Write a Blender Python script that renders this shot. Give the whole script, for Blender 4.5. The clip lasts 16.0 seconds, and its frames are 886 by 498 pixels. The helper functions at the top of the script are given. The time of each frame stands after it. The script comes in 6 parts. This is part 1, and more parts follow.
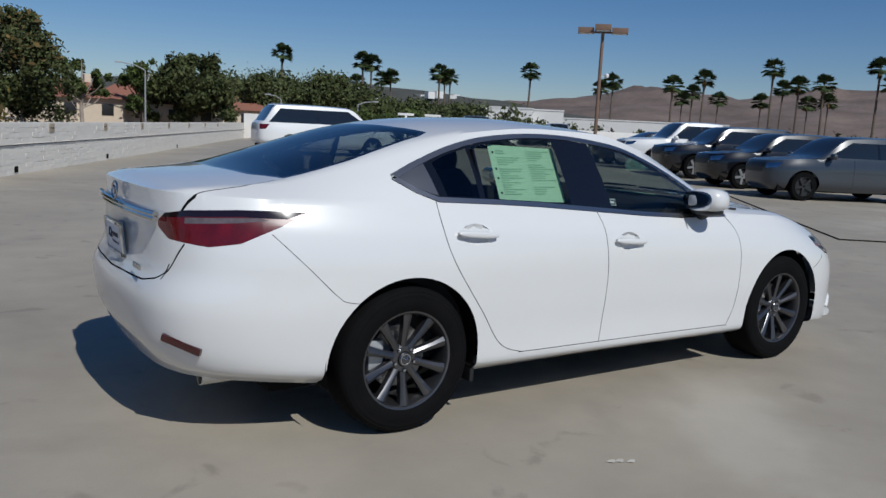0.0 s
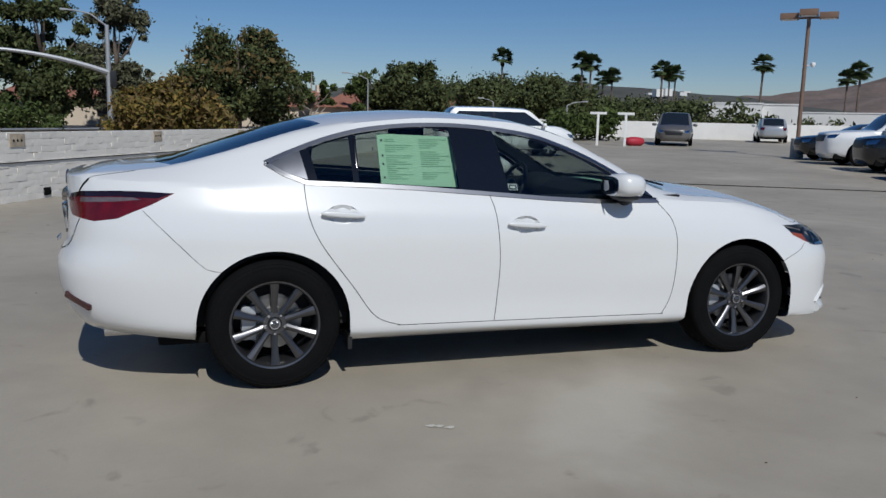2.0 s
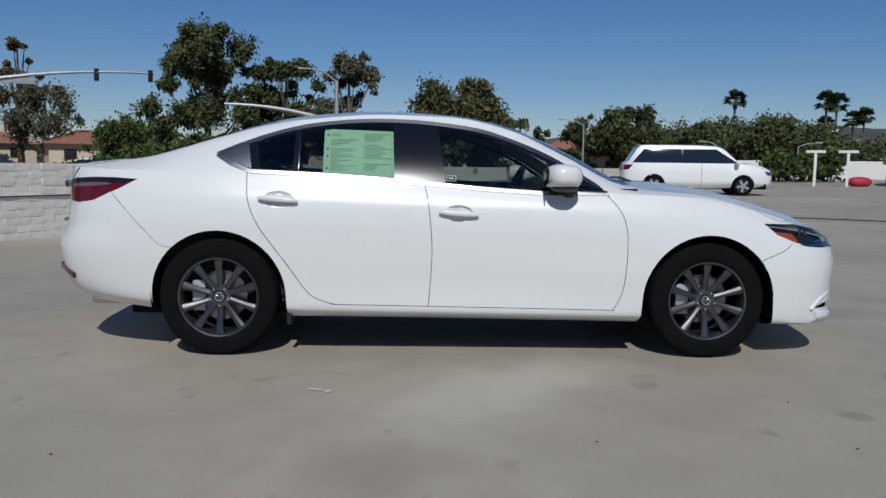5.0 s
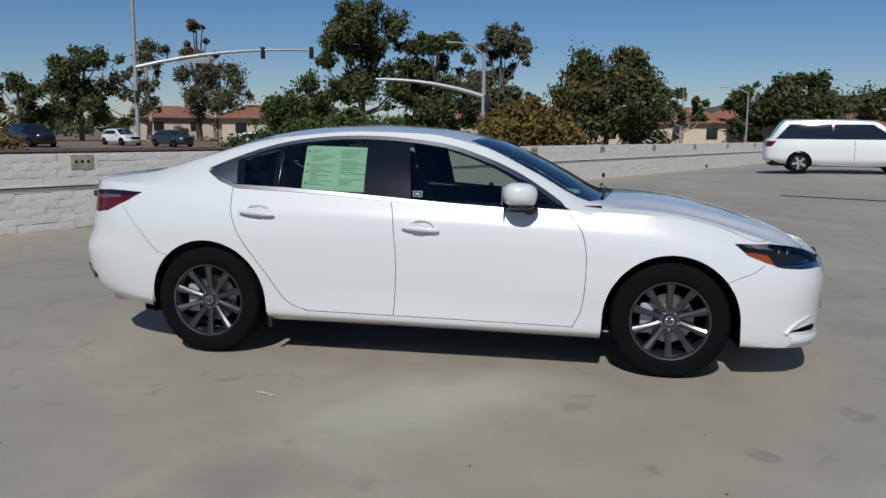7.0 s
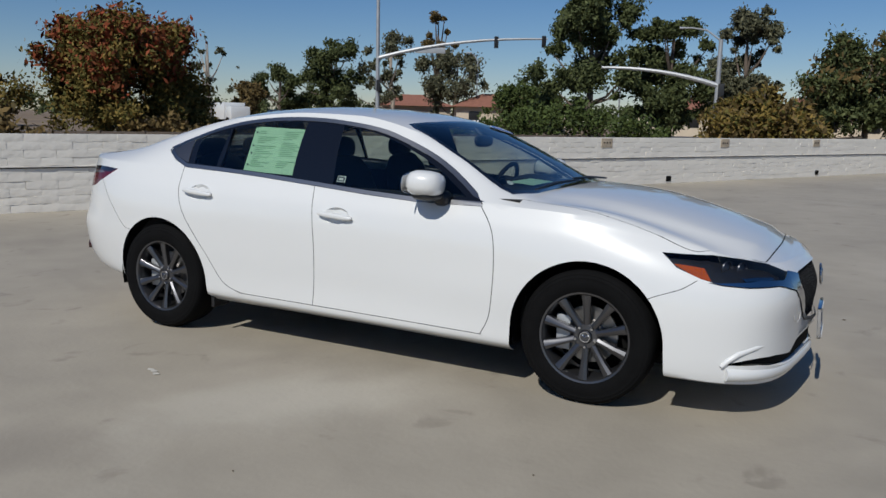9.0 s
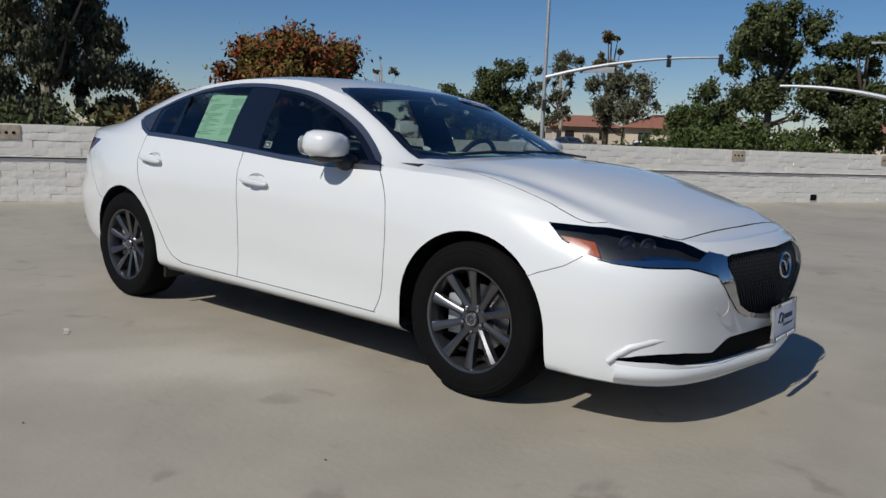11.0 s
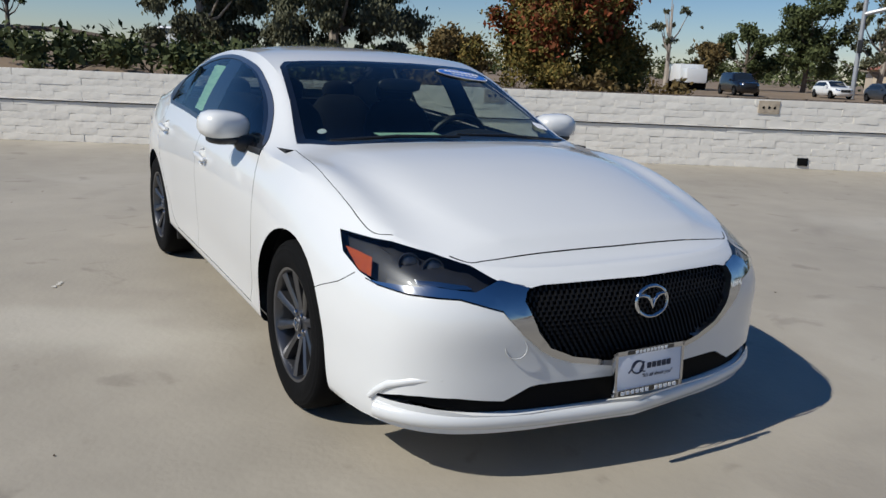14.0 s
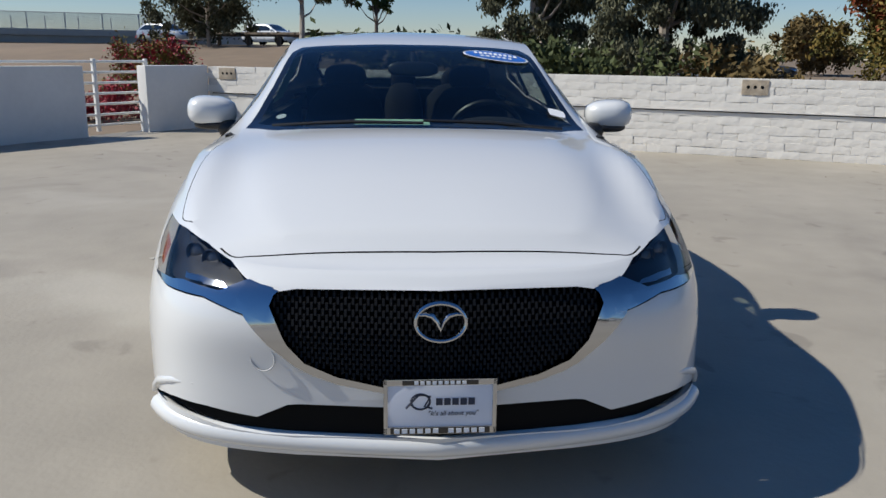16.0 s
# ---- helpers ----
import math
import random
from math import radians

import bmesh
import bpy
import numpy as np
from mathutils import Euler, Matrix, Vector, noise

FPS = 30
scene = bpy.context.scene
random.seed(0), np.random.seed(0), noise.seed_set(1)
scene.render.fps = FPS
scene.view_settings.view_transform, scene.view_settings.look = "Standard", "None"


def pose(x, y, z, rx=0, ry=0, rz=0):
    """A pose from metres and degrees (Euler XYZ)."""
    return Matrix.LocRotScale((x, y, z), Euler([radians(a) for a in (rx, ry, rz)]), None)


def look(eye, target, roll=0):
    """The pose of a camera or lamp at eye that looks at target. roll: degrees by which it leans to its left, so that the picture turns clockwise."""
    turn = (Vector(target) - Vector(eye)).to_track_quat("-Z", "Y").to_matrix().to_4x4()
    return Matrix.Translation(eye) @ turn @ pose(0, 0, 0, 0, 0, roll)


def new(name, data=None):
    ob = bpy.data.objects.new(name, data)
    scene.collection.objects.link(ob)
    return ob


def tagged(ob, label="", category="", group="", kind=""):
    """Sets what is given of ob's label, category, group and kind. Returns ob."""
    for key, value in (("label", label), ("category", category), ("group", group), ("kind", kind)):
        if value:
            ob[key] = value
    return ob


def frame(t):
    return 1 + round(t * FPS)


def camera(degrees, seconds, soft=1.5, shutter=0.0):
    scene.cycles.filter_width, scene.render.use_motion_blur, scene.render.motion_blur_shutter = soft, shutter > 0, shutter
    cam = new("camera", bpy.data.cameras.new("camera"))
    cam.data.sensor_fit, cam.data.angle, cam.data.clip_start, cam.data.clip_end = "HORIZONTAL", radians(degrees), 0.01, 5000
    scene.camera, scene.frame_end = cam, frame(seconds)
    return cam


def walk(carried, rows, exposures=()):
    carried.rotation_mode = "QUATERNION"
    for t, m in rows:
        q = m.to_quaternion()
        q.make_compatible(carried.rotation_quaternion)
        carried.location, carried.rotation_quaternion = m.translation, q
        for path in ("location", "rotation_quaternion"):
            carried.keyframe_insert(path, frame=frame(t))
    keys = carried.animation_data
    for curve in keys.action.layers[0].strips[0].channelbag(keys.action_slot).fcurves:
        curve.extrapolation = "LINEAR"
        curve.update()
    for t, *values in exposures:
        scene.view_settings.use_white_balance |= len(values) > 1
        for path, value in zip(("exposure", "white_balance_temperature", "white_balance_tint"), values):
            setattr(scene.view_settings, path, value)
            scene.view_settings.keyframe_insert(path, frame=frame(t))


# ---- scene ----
cam = camera(58.2, 16.0)
PATH = [
    (0, (-3.282, -3.869, 1.385), (-2.163, -2.239, 1.085), 2.9),
    (0.5, (-3.023, -4.093, 1.372), (-1.989, -2.413, 1.042), 2.9),
    (1, (-2.642, -4.43, 1.375), (-1.73, -2.682, 1.04), 2.5),
    (1.5, (-2.269, -4.732, 1.37), (-1.501, -2.914, 1.045), 1.8),
    (2, (-1.861, -4.941, 1.389), (-1.241, -3.066, 1.072), 1.4),
    (2.5, (-1.462, -5.206, 1.398), (-0.99, -3.283, 1.090), 1.1),
    (3, (-1.118, -5.29, 1.368), (-0.768, -3.342, 1.082), 1.2),
    (3.5, (-0.766, -5.327, 1.366), (-0.509, -3.364, 1.088), 1.4),
    (4, (-0.516, -5.389, 1.234), (-0.331, -3.413, 0.986), 1.3),
    (4.5, (-0.41, -5.432, 1.074), (-0.283, -3.447, 0.873), 1.0),
    (7, (0.863, -5.546, 1.401), (0.532, -3.594, 1.112), 0.5),
    (7.5, (1.324, -5.426, 1.387), (0.847, -3.506, 1.093), 0.7),
    (8, (1.759, -5.199, 1.391), (1.137, -3.322, 1.089), 1.0),
    (8.5, (2.222, -5.01, 1.408), (1.461, -3.188, 1.093), 1.2),
    (9, (2.497, -4.624, 1.388), (1.603, -2.864, 1.065), 1.3),
    (11.5, (3.583, -3.512, 1.092), (2.28, -2.024, 0.798), 2.4),
    (12, (3.724, -3.496, 1.283), (2.388, -2.045, 0.954), 2.5),
    (12.5, (3.964, -3.339, 1.392), (2.575, -1.949, 1.017), 2.4),
    (13, (4.062, -2.919, 1.394), (2.591, -1.629, 0.981), 2.4),
    (13.5, (4.258, -2.444, 1.404), (2.682, -1.293, 0.966), 2.5),
    (14, (4.309, -1.914, 1.368), (2.617, -0.946, 0.919), 2.5),
    (14.5, (4.385, -1.384, 1.375), (2.589, -0.637, 0.912), 2.5),
    (15, (4.443, -0.899, 1.369), (2.566, -0.391, 0.903), 1.7),
    (15.5, (4.392, -0.479, 1.338), (2.471, -0.179, 0.868), 1.2),
    (16, (4.457, -0.159, 1.33), (2.521, -0.006, 0.854), 0.8),
]
walk(cam, [(t, look(eye, target, roll)) for t, eye, target, roll in PATH],
     [(0, -0.02, 5900, 8.5), (4, -0.07, 5900, 8.5), (8, 0.02, 6050, 8.4), (12, 0.18, 6200, 8.2), (16, 0.52, 6150, 8.2)])

# ---- light ----
SUN_EL, SUN_AZ = radians(45.0), radians(181.0)      # azimuth from +y, clockwise
world = bpy.data.worlds.new("sky_world")
scene.world = world
world.use_nodes = True
wn = world.node_tree.nodes
sky = wn.new("ShaderNodeTexSky")
sky.sky_type, sky.sun_disc = "NISHITA", False
sky.sun_elevation, sky.sun_rotation = SUN_EL, SUN_AZ
sky.air_density, sky.dust_density, sky.ozone_density, sky.altitude = 1.0, 0.0, 4.0, 0
wn["Background"].inputs[1].default_value = 0.043
rich = wn.new("ShaderNodeHueSaturation")
rich.inputs["Saturation"].default_value, rich.inputs["Value"].default_value = 1.2, 1.27
world.node_tree.links.new(sky.outputs[0], rich.inputs["Color"])
clear = wn.new("ShaderNodeMix")
clear.data_type, clear.blend_type = "RGBA", "MULTIPLY"
clear.inputs[0].default_value, clear.inputs[7].default_value = 1.0, (0.96, 0.945, 1.05, 1)
world.node_tree.links.new(rich.outputs[0], clear.inputs[6])
world.node_tree.links.new(clear.outputs[2], wn["Background"].inputs[0])
sun = new("sun", bpy.data.lights.new("sun", "SUN"))
sun.data.energy, sun.data.angle, sun.data.color = 3.6, radians(0.55), (1.0, 0.94, 0.84)
sd = Vector((math.sin(SUN_AZ) * math.cos(SUN_EL), math.cos(SUN_AZ) * math.cos(SUN_EL), math.sin(SUN_EL)))
sun.matrix_world = look(sd * 60, (0, 0, 0))
scene.view_settings.exposure = 0.0


# ---- materials ----
def mat(name, color, rough=0.6, metal=0.0, var=0.0, scale=4.0, bump=0.0, bscale=40.0, coat=0.0, spec=0.5, island=0.0, hue=None, objrand=0.0, emit=None):
    """A principled material with variation at two scales, optional bump and per-leaf variation."""
    m = bpy.data.materials.new(name)
    m.use_nodes = True
    n, l = m.node_tree.nodes, m.node_tree.links
    b = n["Principled BSDF"]
    b.inputs["Base Color"].default_value = (*color, 1)
    b.inputs["Roughness"].default_value = rough
    b.inputs["Metallic"].default_value = metal
    b.inputs["Coat Weight"].default_value = coat
    b.inputs["Coat Roughness"].default_value = 0.03
    b.inputs["Specular IOR Level"].default_value = spec
    tc = n.new("ShaderNodeTexCoord")
    last = None
    if var or island or objrand or hue:
        mix = n.new("ShaderNodeMix")
        mix.data_type = "RGBA"
        dark = [c * (1 - max(var, island, objrand)) for c in color] if hue is None else hue
        mix.inputs[6].default_value, mix.inputs[7].default_value = (*color, 1), (*dark, 1)
        if island or hue and not var:
            g = n.new("ShaderNodeNewGeometry")
            l.new(g.outputs["Random Per Island"], mix.inputs[0])
        elif objrand:
            g = n.new("ShaderNodeObjectInfo")
            l.new(g.outputs["Random"], mix.inputs[0])
        else:
            a = n.new("ShaderNodeTexNoise")
            a.inputs["Scale"].default_value, a.inputs["Detail"].default_value = scale, 6
            c = n.new("ShaderNodeTexNoise")
            c.inputs["Scale"].default_value, c.inputs["Detail"].default_value = scale * 9, 4
            l.new(tc.outputs["Object"], a.inputs["Vector"])
            l.new(tc.outputs["Object"], c.inputs["Vector"])
            add = n.new("ShaderNodeMath")
            add.operation = "MULTIPLY_ADD"
            add.inputs[1].default_value = 0.4
            l.new(c.outputs["Fac"], add.inputs[0])
            l.new(a.outputs["Fac"], add.inputs[2])
            mr = n.new("ShaderNodeMapRange")
            mr.inputs[1].default_value, mr.inputs[2].default_value = 0.45, 0.95
            l.new(add.outputs[0], mr.inputs[0])
            l.new(mr.outputs[0], mix.inputs[0])
        l.new(mix.outputs[2], b.inputs["Base Color"])
    if bump:
        a = n.new("ShaderNodeTexNoise")
        a.inputs["Scale"].default_value, a.inputs["Detail"].default_value = bscale, 5
        l.new(tc.outputs["Object"], a.inputs["Vector"])
        bm_ = n.new("ShaderNodeBump")
        bm_.inputs["Strength"].default_value, bm_.inputs["Distance"].default_value = min(1.0, bump), 0.02
        l.new(a.outputs["Fac"], bm_.inputs["Height"])
        l.new(bm_.outputs[0], b.inputs["Normal"])
    if emit:
        b.inputs["Emission Color"].default_value, b.inputs["Emission Strength"].default_value = (*emit[0], 1), emit[1]
    return m


def glass(name, tint, gloss=0.03, edge=0.75):
    """Car glass: tinted clear sheet with a Fresnel gloss."""
    m = bpy.data.materials.new(name)
    m.use_nodes = True
    n, l = m.node_tree.nodes, m.node_tree.links
    n.remove(n["Principled BSDF"])
    t, g, f, x = (n.new(k) for k in ("ShaderNodeBsdfTransparent", "ShaderNodeBsdfGlossy", "ShaderNodeLayerWeight", "ShaderNodeMixShader"))
    t.inputs[0].default_value = (*tint, 1)
    g.inputs["Color"].default_value, g.inputs["Roughness"].default_value = (0.9, 0.95, 1, 1), gloss
    f.inputs[0].default_value = 0.5
    p, q = n.new("ShaderNodeMath"), n.new("ShaderNodeMath")
    p.operation, q.operation = "POWER", "MULTIPLY_ADD"
    p.inputs[1].default_value, q.inputs[1].default_value, q.inputs[2].default_value = 4.0, edge, 0.045
    l.new(f.outputs["Facing"], p.inputs[0]), l.new(p.outputs[0], q.inputs[0])
    l.new(q.outputs[0], x.inputs[0]), l.new(t.outputs[0], x.inputs[1]), l.new(g.outputs[0], x.inputs[2])
    l.new(x.outputs[0], n["Material Output"].inputs[0])
    return m


PAINT = mat("white_pearl_paint", (0.66, 0.66, 0.65), 0.32, coat=1.0, spec=0.5, var=0.015, scale=3)
SEAM = mat("panel_gap", (0.006, 0.006, 0.006), 0.8, spec=0.1)
BLACK = mat("black_plastic", (0.014, 0.014, 0.015), 0.45, var=0.3, scale=20)
MESHBLACK = mat("moulded_black_mesh", (0.006, 0.006, 0.007), 0.55, spec=0.25)
GLOSSBLACK = mat("gloss_black", (0.006, 0.006, 0.007), 0.12, coat=0.6)
RUBBER = mat("tyre_rubber", (0.006, 0.006, 0.0063), 0.85, spec=0.08, var=0.35, scale=9, bump=0.15, bscale=120)
CHROME = mat("chrome", (0.5, 0.51, 0.53), 0.1, 1.0)
GUNMETAL = mat("grey_alloy", (0.115, 0.115, 0.122), 0.3, 0.85, var=0.12, scale=12)
DISC = mat("brake_steel", (0.32, 0.31, 0.30), 0.4, 0.9, var=0.2, scale=10)
CABIN = mat("dark_cloth", (0.013, 0.013, 0.014), 0.85, var=0.3, scale=30, bump=0.2, bscale=200)
HEADLINER = mat("grey_headliner", (0.38, 0.37, 0.35), 0.9, var=0.08, scale=20)
CLEAR = glass("side_glass", (0.62, 0.68, 0.64))
TINT = glass("tinted_glass", (0.34, 0.38, 0.38))
SHIELD = glass("windshield_glass", (0.60, 0.66, 0.63))
LENS = glass("lamp_lens", (0.80, 0.81, 0.82), edge=0.35)
REDLENS = mat("red_lens", (0.13, 0.002, 0.004), 0.25, coat=0.5, var=0.55, scale=14)
SMOKED = mat("smoked_lens", (0.012, 0.004, 0.005), 0.08, coat=1.0)
SMOKECLEAR = mat("smoky_clear_lens", (0.16, 0.13, 0.13), 0.12, coat=1.0, var=0.5, scale=25)
HOUSING = mat("satin_black_housing", (0.022, 0.022, 0.024), 0.35, var=0.5, scale=30)
REDDARK = mat("dark_red_lens", (0.05, 0.002, 0.003), 0.1, coat=1.0, var=0.4, scale=10)
AMBER = mat("amber_reflector", (0.55, 0.10, 0.01), 0.2, coat=0.8, var=0.35, scale=60)
PAPER = mat("green_paper", (0.52, 0.78, 0.55), 0.6, var=0.05, scale=6)
WHITE = mat("white_plastic", (0.8, 0.8, 0.8), 0.5)
INK = mat("dark_ink", (0.03, 0.035, 0.06), 0.6)
BLUE = mat("blue_film", (0.03, 0.14, 0.50), 0.4)
BARK = mat("bark", (0.17, 0.13, 0.10), 0.9, var=0.45, scale=3, bump=0.6, bscale=14)
PALEBARK = mat("pale_bark", (0.42, 0.36, 0.30), 0.85, var=0.4, scale=1.5, bump=0.4, bscale=8)
LEAF = mat("eucalyptus_leaf", (0.10, 0.115, 0.042), 0.7, spec=0.2, hue=(0.034, 0.045, 0.016))
LEAFGREY = mat("grey_green_leaf", (0.15, 0.145, 0.085), 0.75, spec=0.2, hue=(0.052, 0.056, 0.032))
LEAFGREEN = mat("green_leaf", (0.085, 0.115, 0.030), 0.7, spec=0.2, hue=(0.035, 0.05, 0.014))
LEAFDRY = mat("dry_leaf", (0.17, 0.115, 0.043), 0.75, spec=0.2, hue=(0.08, 0.06, 0.024))
LEAFRED = mat("autumn_red_leaf", (0.25, 0.055, 0.022), 0.75, spec=0.2, hue=(0.13, 0.05, 0.018))
LEAFORANGE = mat("autumn_orange_leaf", (0.22, 0.145, 0.036), 0.75, spec=0.2, hue=(0.075, 0.08, 0.02))
PALMLEAF = mat("palm_leaf", (0.085, 0.115, 0.042), 0.6, spec=0.3, hue=(0.035, 0.055, 0.02))
BOUGAIN = mat("bougainvillea_red", (0.45, 0.02, 0.04), 0.6, hue=(0.18, 0.01, 0.02))
DRYGROUND = mat("dry_ground", (0.24, 0.175, 0.115), 0.95, var=0.4, scale=0.12, bump=0.5, bscale=1.2)
ASPHALT = mat("asphalt", (0.075, 0.075, 0.078), 0.9, var=0.25, scale=0.3)
HILL = mat("dry_hill", (0.20, 0.150, 0.125), 0.95, var=0.55, scale=0.009)
HILLGREEN = mat("wooded_hill", (0.085, 0.085, 0.07), 0.95, var=0.45, scale=0.02)
STUCCO = mat("cream_stucco", (0.62, 0.52, 0.40), 0.85, var=0.1, scale=2)
ROOFTILE = mat("terracotta_roof", (0.30, 0.13, 0.085), 0.85, var=0.3, scale=3)
GALV = mat("galvanised_steel", (0.42, 0.43, 0.44), 0.5, 0.4, var=0.2, scale=3)
BROWNMETAL = mat("brown_painted_metal", (0.20, 0.125, 0.085), 0.6, var=0.2, scale=3)
BUILDWHITE = mat("white_wall_paint", (0.72, 0.71, 0.68), 0.8, var=0.06, scale=0.5)
TIMBER = mat("weathered_timber", (0.13, 0.10, 0.075), 0.9, var=0.4, scale=2)
CONCRETE = mat("bridge_concrete", (0.42, 0.40, 0.36), 0.85, var=0.2, scale=0.6)


# ---- small builders ----
def part(name, bm, material, parent=None, label="", smooth=True):
    """Links a bmesh as one mesh object, under a thing or a part."""
    me = bpy.data.meshes.new(name)
    bm.to_mesh(me)
    bm.free()
    if smooth:
        me.shade_smooth()
        me.set_sharp_from_angle(angle=radians(38))
    for m in (material if isinstance(material, (list, tuple)) else [material]):
        me.materials.append(m)
    ob = new(name, me)
    ob.parent = parent
    if label:
        ob["label"] = label
    return ob


def thing(name, label, category, m=None, group="", kind=""):
    ob = new(name)
    ob.empty_display_size = 0.2
    if m is not None:
        ob.matrix_world = m
    return tagged(ob, label, category, group, kind)


def raw(name, verts, faces, material, parent=None, label="", smooth=False):
    me = bpy.data.meshes.new(name)
    me.from_pydata([tuple(v) for v in verts], [], [tuple(f) for f in faces])
    me.materials.append(material)
    if smooth:
        me.shade_smooth()
    ob = new(name, me)
    ob.parent = parent
    if label:
        ob["label"] = label
    return ob


def box(bm, x0, x1, y0, y1, z0, z1, bevel=0.0, m=None):
    v = bmesh.ops.create_cube(bm, size=1)["verts"]
    bmesh.ops.scale(bm, vec=(x1 - x0, y1 - y0, z1 - z0), verts=v)
    bmesh.ops.translate(bm, vec=((x0 + x1) / 2, (y0 + y1) / 2, (z0 + z1) / 2), verts=v)
    if bevel:
        e = list({e for q in v for e in q.link_edges})
        r = bmesh.ops.bevel(bm, geom=e, offset=bevel, segments=2, affect="EDGES", profile=0.7)
        v = list({q for f in r["faces"] for q in f.verts} | {q for q in v if q.is_valid})
    if m is not None:
        bmesh.ops.transform(bm, matrix=m, verts=v)
    return bm


def tube(bm, pts, radii, sides=8, caps=True):
    """A round tube along a polyline."""
    pts = [Vector(p) for p in pts]
    if not isinstance(radii, (list, tuple)):
        radii = [radii] * len(pts)
    rings = []
    ref = None
    for i, p in enumerate(pts):
        d = (pts[min(i + 1, len(pts) - 1)] - pts[max(i - 1, 0)]).normalized()
        if ref is None:
            ref = Vector((0, 0, 1)) if abs(d.z) < 0.9 else Vector((1, 0, 0))
        a = d.cross(ref).normalized()
        b = d.cross(a).normalized()
        ref = a.cross(d) if ref is not None else ref
        rings.append([bm.verts.new(p + radii[i] * (math.cos(k * 2 * math.pi / sides) * a + math.sin(k * 2 * math.pi / sides) * b)) for k in range(sides)])
    for r, s in zip(rings, rings[1:]):
        for k in range(sides):
            bm.faces.new((r[k], r[(k + 1) % sides], s[(k + 1) % sides], s[k]))
    if caps:
        bm.faces.new(rings[0])
        bm.faces.new(list(reversed(rings[-1])))
    return bm


def lathe(bm, prof, axis="y", sides=48, m=None):
    """Turns (radius, along) points round an axis; along y by default."""
    rings = []
    for r, h in prof:
        ring = []
        for k in range(sides):
            a = 2 * math.pi * k / sides
            p = (r * math.cos(a), h, r * math.sin(a)) if axis == "y" else (r * math.cos(a), r * math.sin(a), h)
            ring.append(bm.verts.new(m @ Vector(p) if m is not None else p))
        rings.append(ring)
    for a, b in zip(rings, rings[1:]):
        for k in range(sides):
            bm.faces.new((a[k], a[(k + 1) % sides], b[(k + 1) % sides], b[k]))
    return bm


def poly(bm, pts, depth=0.0):
    """A flat polygon, thickened by the vector depth."""
    vs = [bm.verts.new(p) for p in pts]
    f = bm.faces.new(vs)
    if depth:
        r = bmesh.ops.extrude_face_region(bm, geom=[f])
        bmesh.ops.translate(bm, vec=depth, verts=[g for g in r["geom"] if isinstance(g, bmesh.types.BMVert)])
    return bm


def sm(xs, ys, x):
    """Smooth interpolation through (xs, ys) without overshoot."""
    xs, ys, x = np.asarray(xs, float), np.asarray(ys, float), np.asarray(x, float)
    d = np.diff(ys) / np.diff(xs)
    s = np.zeros(len(xs))
    s[0], s[-1] = d[0], d[-1]
    for i in range(1, len(xs) - 1):
        s[i] = 0 if d[i - 1] * d[i] <= 0 else 2 * d[i - 1] * d[i] / (d[i - 1] + d[i])
    i = np.clip(np.searchsorted(xs, x) - 1, 0, len(xs) - 2)
    h = xs[i + 1] - xs[i]
    t = np.clip((x - xs[i]) / h, 0, 1)
    return (1 + 2 * t) * (1 - t) ** 2 * ys[i] + t * (1 - t) ** 2 * h * s[i] + t * t * (3 - 2 * t) * ys[i + 1] + t * t * (t - 1) * h * s[i + 1]


# ---- car body: rings round the lower body, then the cabin on top ----
US = (-1.0, -0.58, 0.0, 0.58, 1.0)


